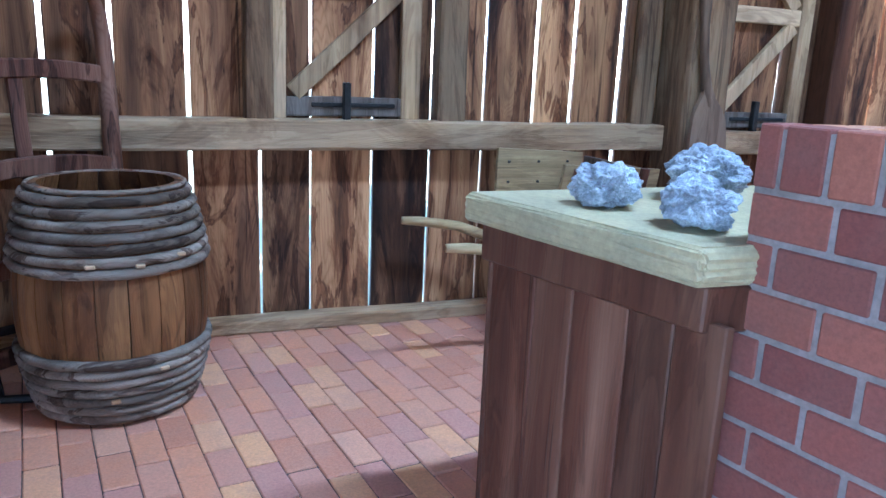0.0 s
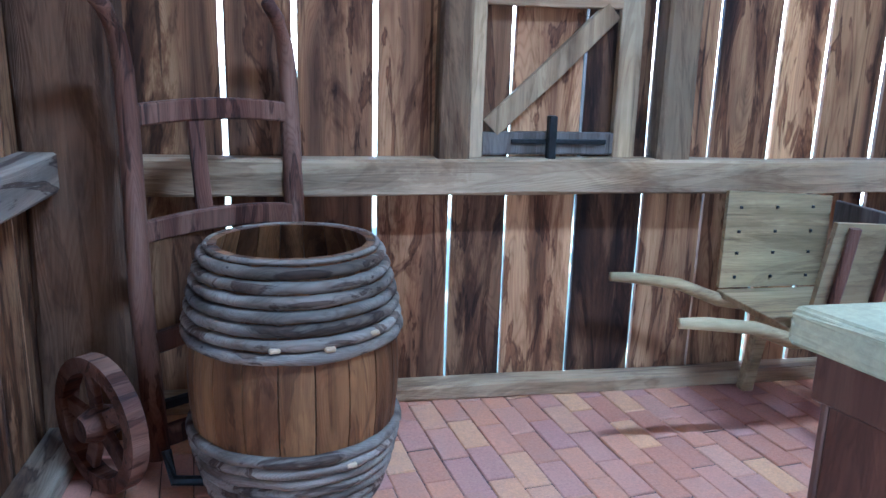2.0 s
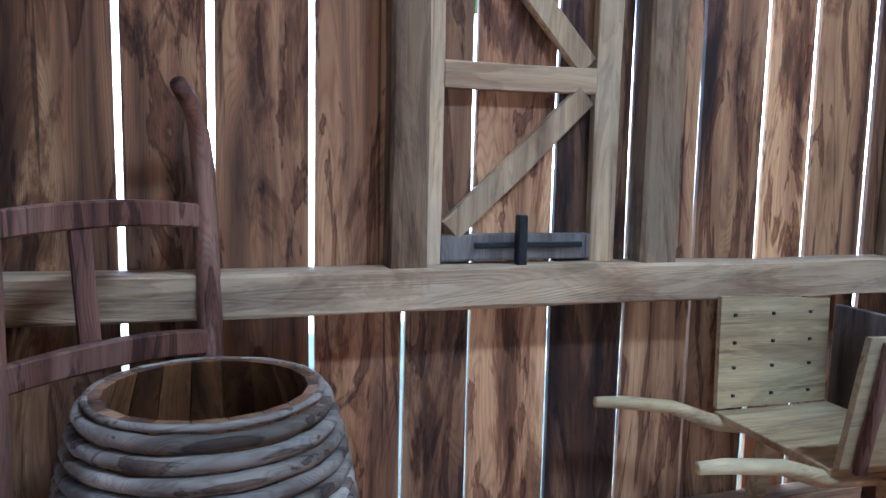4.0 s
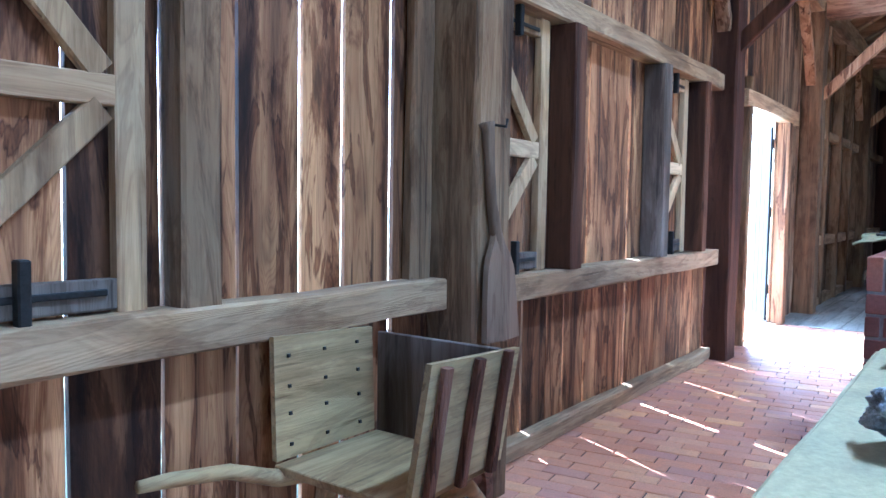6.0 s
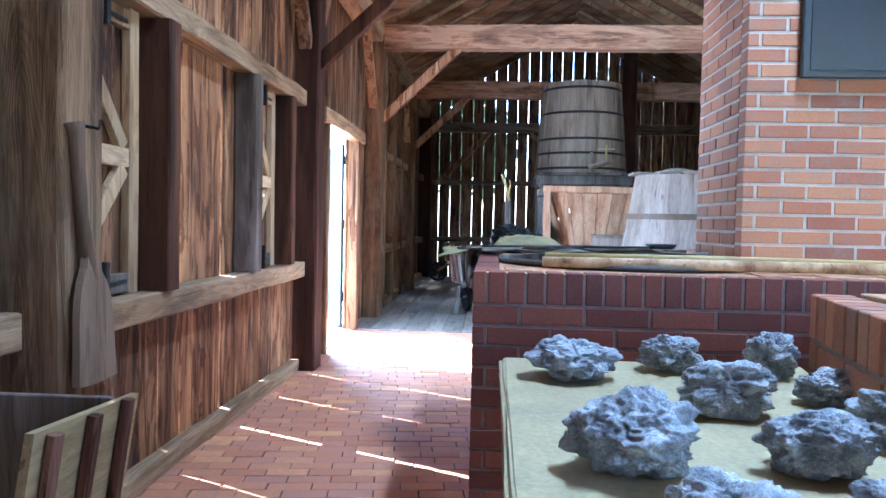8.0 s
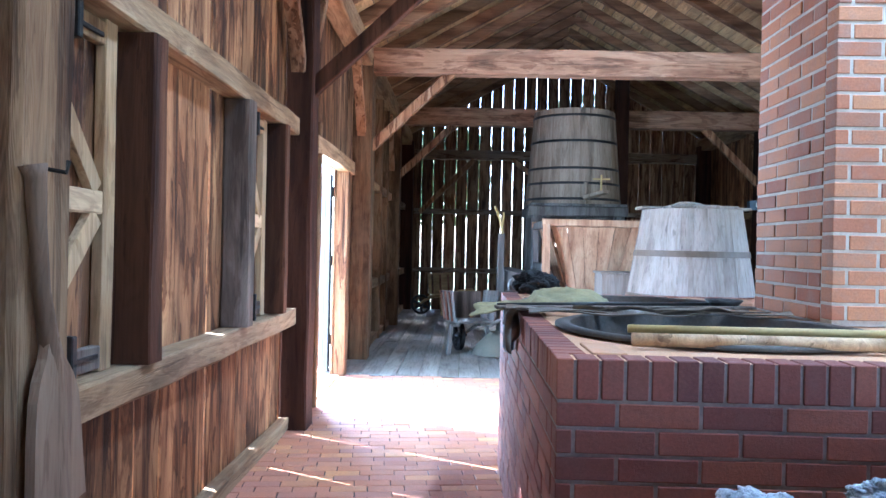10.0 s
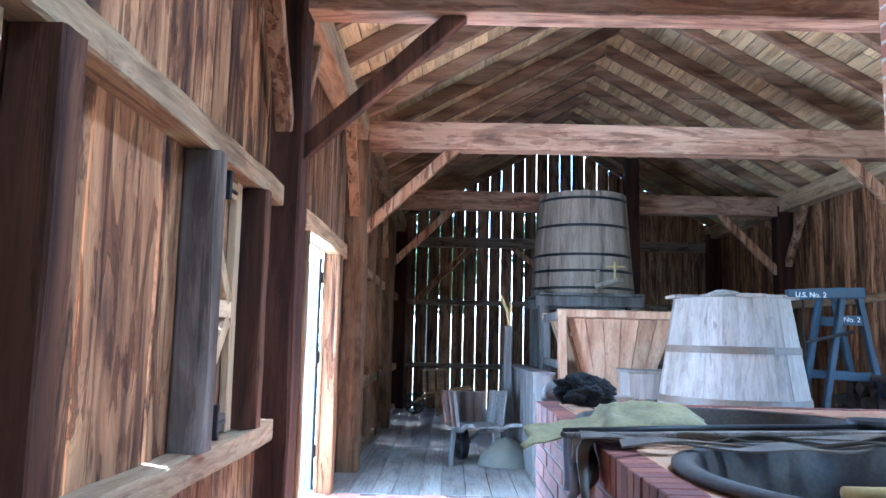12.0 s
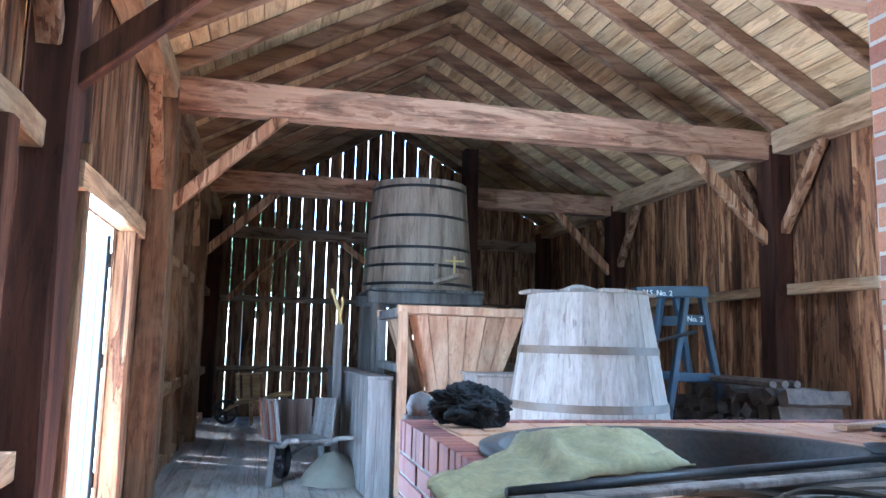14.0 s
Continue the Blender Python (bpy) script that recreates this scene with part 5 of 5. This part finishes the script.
# ---- firewood ----
k = 0
for row in range(7):
    for j in range(11 - row // 2):
        x = 8.4 + j * 0.21 + (0.1 if row % 2 else 0) + RND.uniform(-0.03, 0.03)
        z = 0.075 + row * 0.14
        bm = bmesh.new()
        n = RND.choice((3, 4, 5))
        a0 = RND.uniform(0, 6.28)
        rr = [RND.uniform(0.075, 0.1) for _ in range(n)]
        rings = []
        for yy in (-0.32, -0.1, 0.1, 0.32):
            rings.append([bm.verts.new((rr[i] * math.cos(a0 + 6.283 * i / n) + RND.uniform(-0.008, 0.008), yy, rr[i] * math.sin(a0 + 6.283 * i / n) + RND.uniform(-0.008, 0.008))) for i in range(n)])
        skin(bm, rings)
        bmesh.ops.recalc_face_normals(bm, faces=bm.faces[:])
        thing("firewood_log", bm, M_LOG, "split brown firewood log in a stack by the wall", "log", "firewood stack", m=pose(x, -2.55 + RND.uniform(-0.05, 0.05), z, RND.uniform(-2, 2), 0, RND.uniform(-6, 6)))
        k += 1
for j in range(3):
    thing("long_pole", tube([(8.35, -2.35 + j * 0.12, 1.045), (10.0, -2.45 + j * 0.1, 1.045)], 0.035, 7), M_LOG, "long rough pole lying on the firewood", "pole", "poles on the firewood")

# ---- outside ----
def tree(x, y, h, seed):
    r = random.Random(seed)
    root = empty("tree", pose(x, y, -0.12), "green leafy tree standing outside the barn", "tree", "trees outside")
    part("trunk", tube([(0, 0, 0), (0.1, 0.05, h * 0.3), (0.0, 0.1, h * 0.6)], 0.2, 8, taper=[0.28, 0.2, 0.1]), M_BARK, root)
    vs, fs = [], []
    for _ in range(1600):
        d = Vector((r.gauss(0, 1), r.gauss(0, 1), r.gauss(0, 0.8))).normalized() * (r.random() ** 0.5)
        c = Vector((d.x * h * 0.33, d.y * h * 0.33, h * 0.68 + d.z * h * 0.34)) + Vector((r.gauss(0, 0.2), r.gauss(0, 0.2), r.gauss(0, 0.2)))
        a = Vector((r.gauss(0, 1), r.gauss(0, 1), r.gauss(0, 1))).normalized() * r.uniform(0.15, 0.35)
        b = a.cross(Vector((r.gauss(0, 1), r.gauss(0, 1), r.gauss(0, 1)))).normalized() * r.uniform(0.12, 0.25)
        n = len(vs)
        vs += [c - a, c + b, c + a, c - b]
        fs.append((n, n + 1, n + 2, n + 3))
    me = bpy.data.meshes.new("crown")
    me.from_pydata([tuple(v) for v in vs], [], fs)
    me.materials.append(M_LEAF)
    part("crown", me, M_LEAF, root)


# the third tree is added unseen, towards the sun, to shade the near bay
for i, (x, y, h) in enumerate(((34, 3, 7), (38, -4, 9), (2.9, 8.6, 9))):
    tree(x, y, h, 50 + i)

# ---- brick floor ----
SWAY = radians(7)
paving = empty("brick_floor", pose(0, 0, 0, 0, 0, 7), "worn pink and red brick floor laid in running bond", "floor", kind="structure")
FW, FL, FJ, FE = 0.0935, 0.201, 0.0028, 0.0055
blank = [(PX0 + 0.15, PX1 - 0.15, PY0, PY1 - 0.15), (1.15, 1.8, -0.2, 0.7), (1.0, 1.95, 1.1, 1.45)]
verts, faces = [], []
count = 0
col = 0
x = XW - 0.5
while x < DECK_X + 0.6:
    y = YN + 0.6 - (FL / 2 if col % 2 else 0.0) + RND.uniform(-0.03, 0.03)
    while y - FL > YS - 1.0:
        cx, cy = x + FW / 2, y - FL / 2
        wx, wy = cx * math.cos(SWAY) - cy * math.sin(SWAY), cx * math.sin(SWAY) + cy * math.cos(SWAY)
        inside = XW - 0.02 < wx < DECK_X - 0.03 and YS < wy < YN + 0.03
        if inside and not any(a < wx < b and c < wy < d for a, b, c, d in blank):
            dz = RND.uniform(-0.0025, 0.0025)
            if -0.45 < wx < 4.0 and wy > 1.63 and count < 300:
                ob = new("brick", brick_mesh(FW - FJ, FL - FE, 0.03, M_PAVER, 0.0035))
                ob.parent = paving
                ob.matrix_basis = pose(cx, cy, -0.015 + dz, RND.uniform(-0.5, 0.5), RND.uniform(-0.5, 0.5), RND.uniform(-0.7, 0.7))
                count += 1
            else:
                a, b, z = (FW - FJ) / 2, (FL - FE) / 2, dz
                n = len(verts)
                for k, zz in ((0, -0.03), (0.0, z - 0.003), (0.003, z)):
                    verts += [(cx - a + k, cy - b + k, zz), (cx + a - k, cy - b + k, zz), (cx + a - k, cy + b - k, zz), (cx - a + k, cy + b - k, zz)]
                for t in (0, 4):
                    for i in range(4):
                        j = (i + 1) % 4
                        faces.append((n + t + i, n + t + j, n + t + 4 + j, n + t + 4 + i))
                faces.append((n + 8, n + 9, n + 10, n + 11))
        y -= FL + RND.uniform(-0.002, 0.002)
    x += FW
    col += 1
me = bpy.data.meshes.new("brick_field")
me.from_pydata(verts, [], faces)
me.materials.append(M_PAVER_I)
field = part("brick_field", me, M_PAVER_I, paving)
tagged(field, kind="stuff")
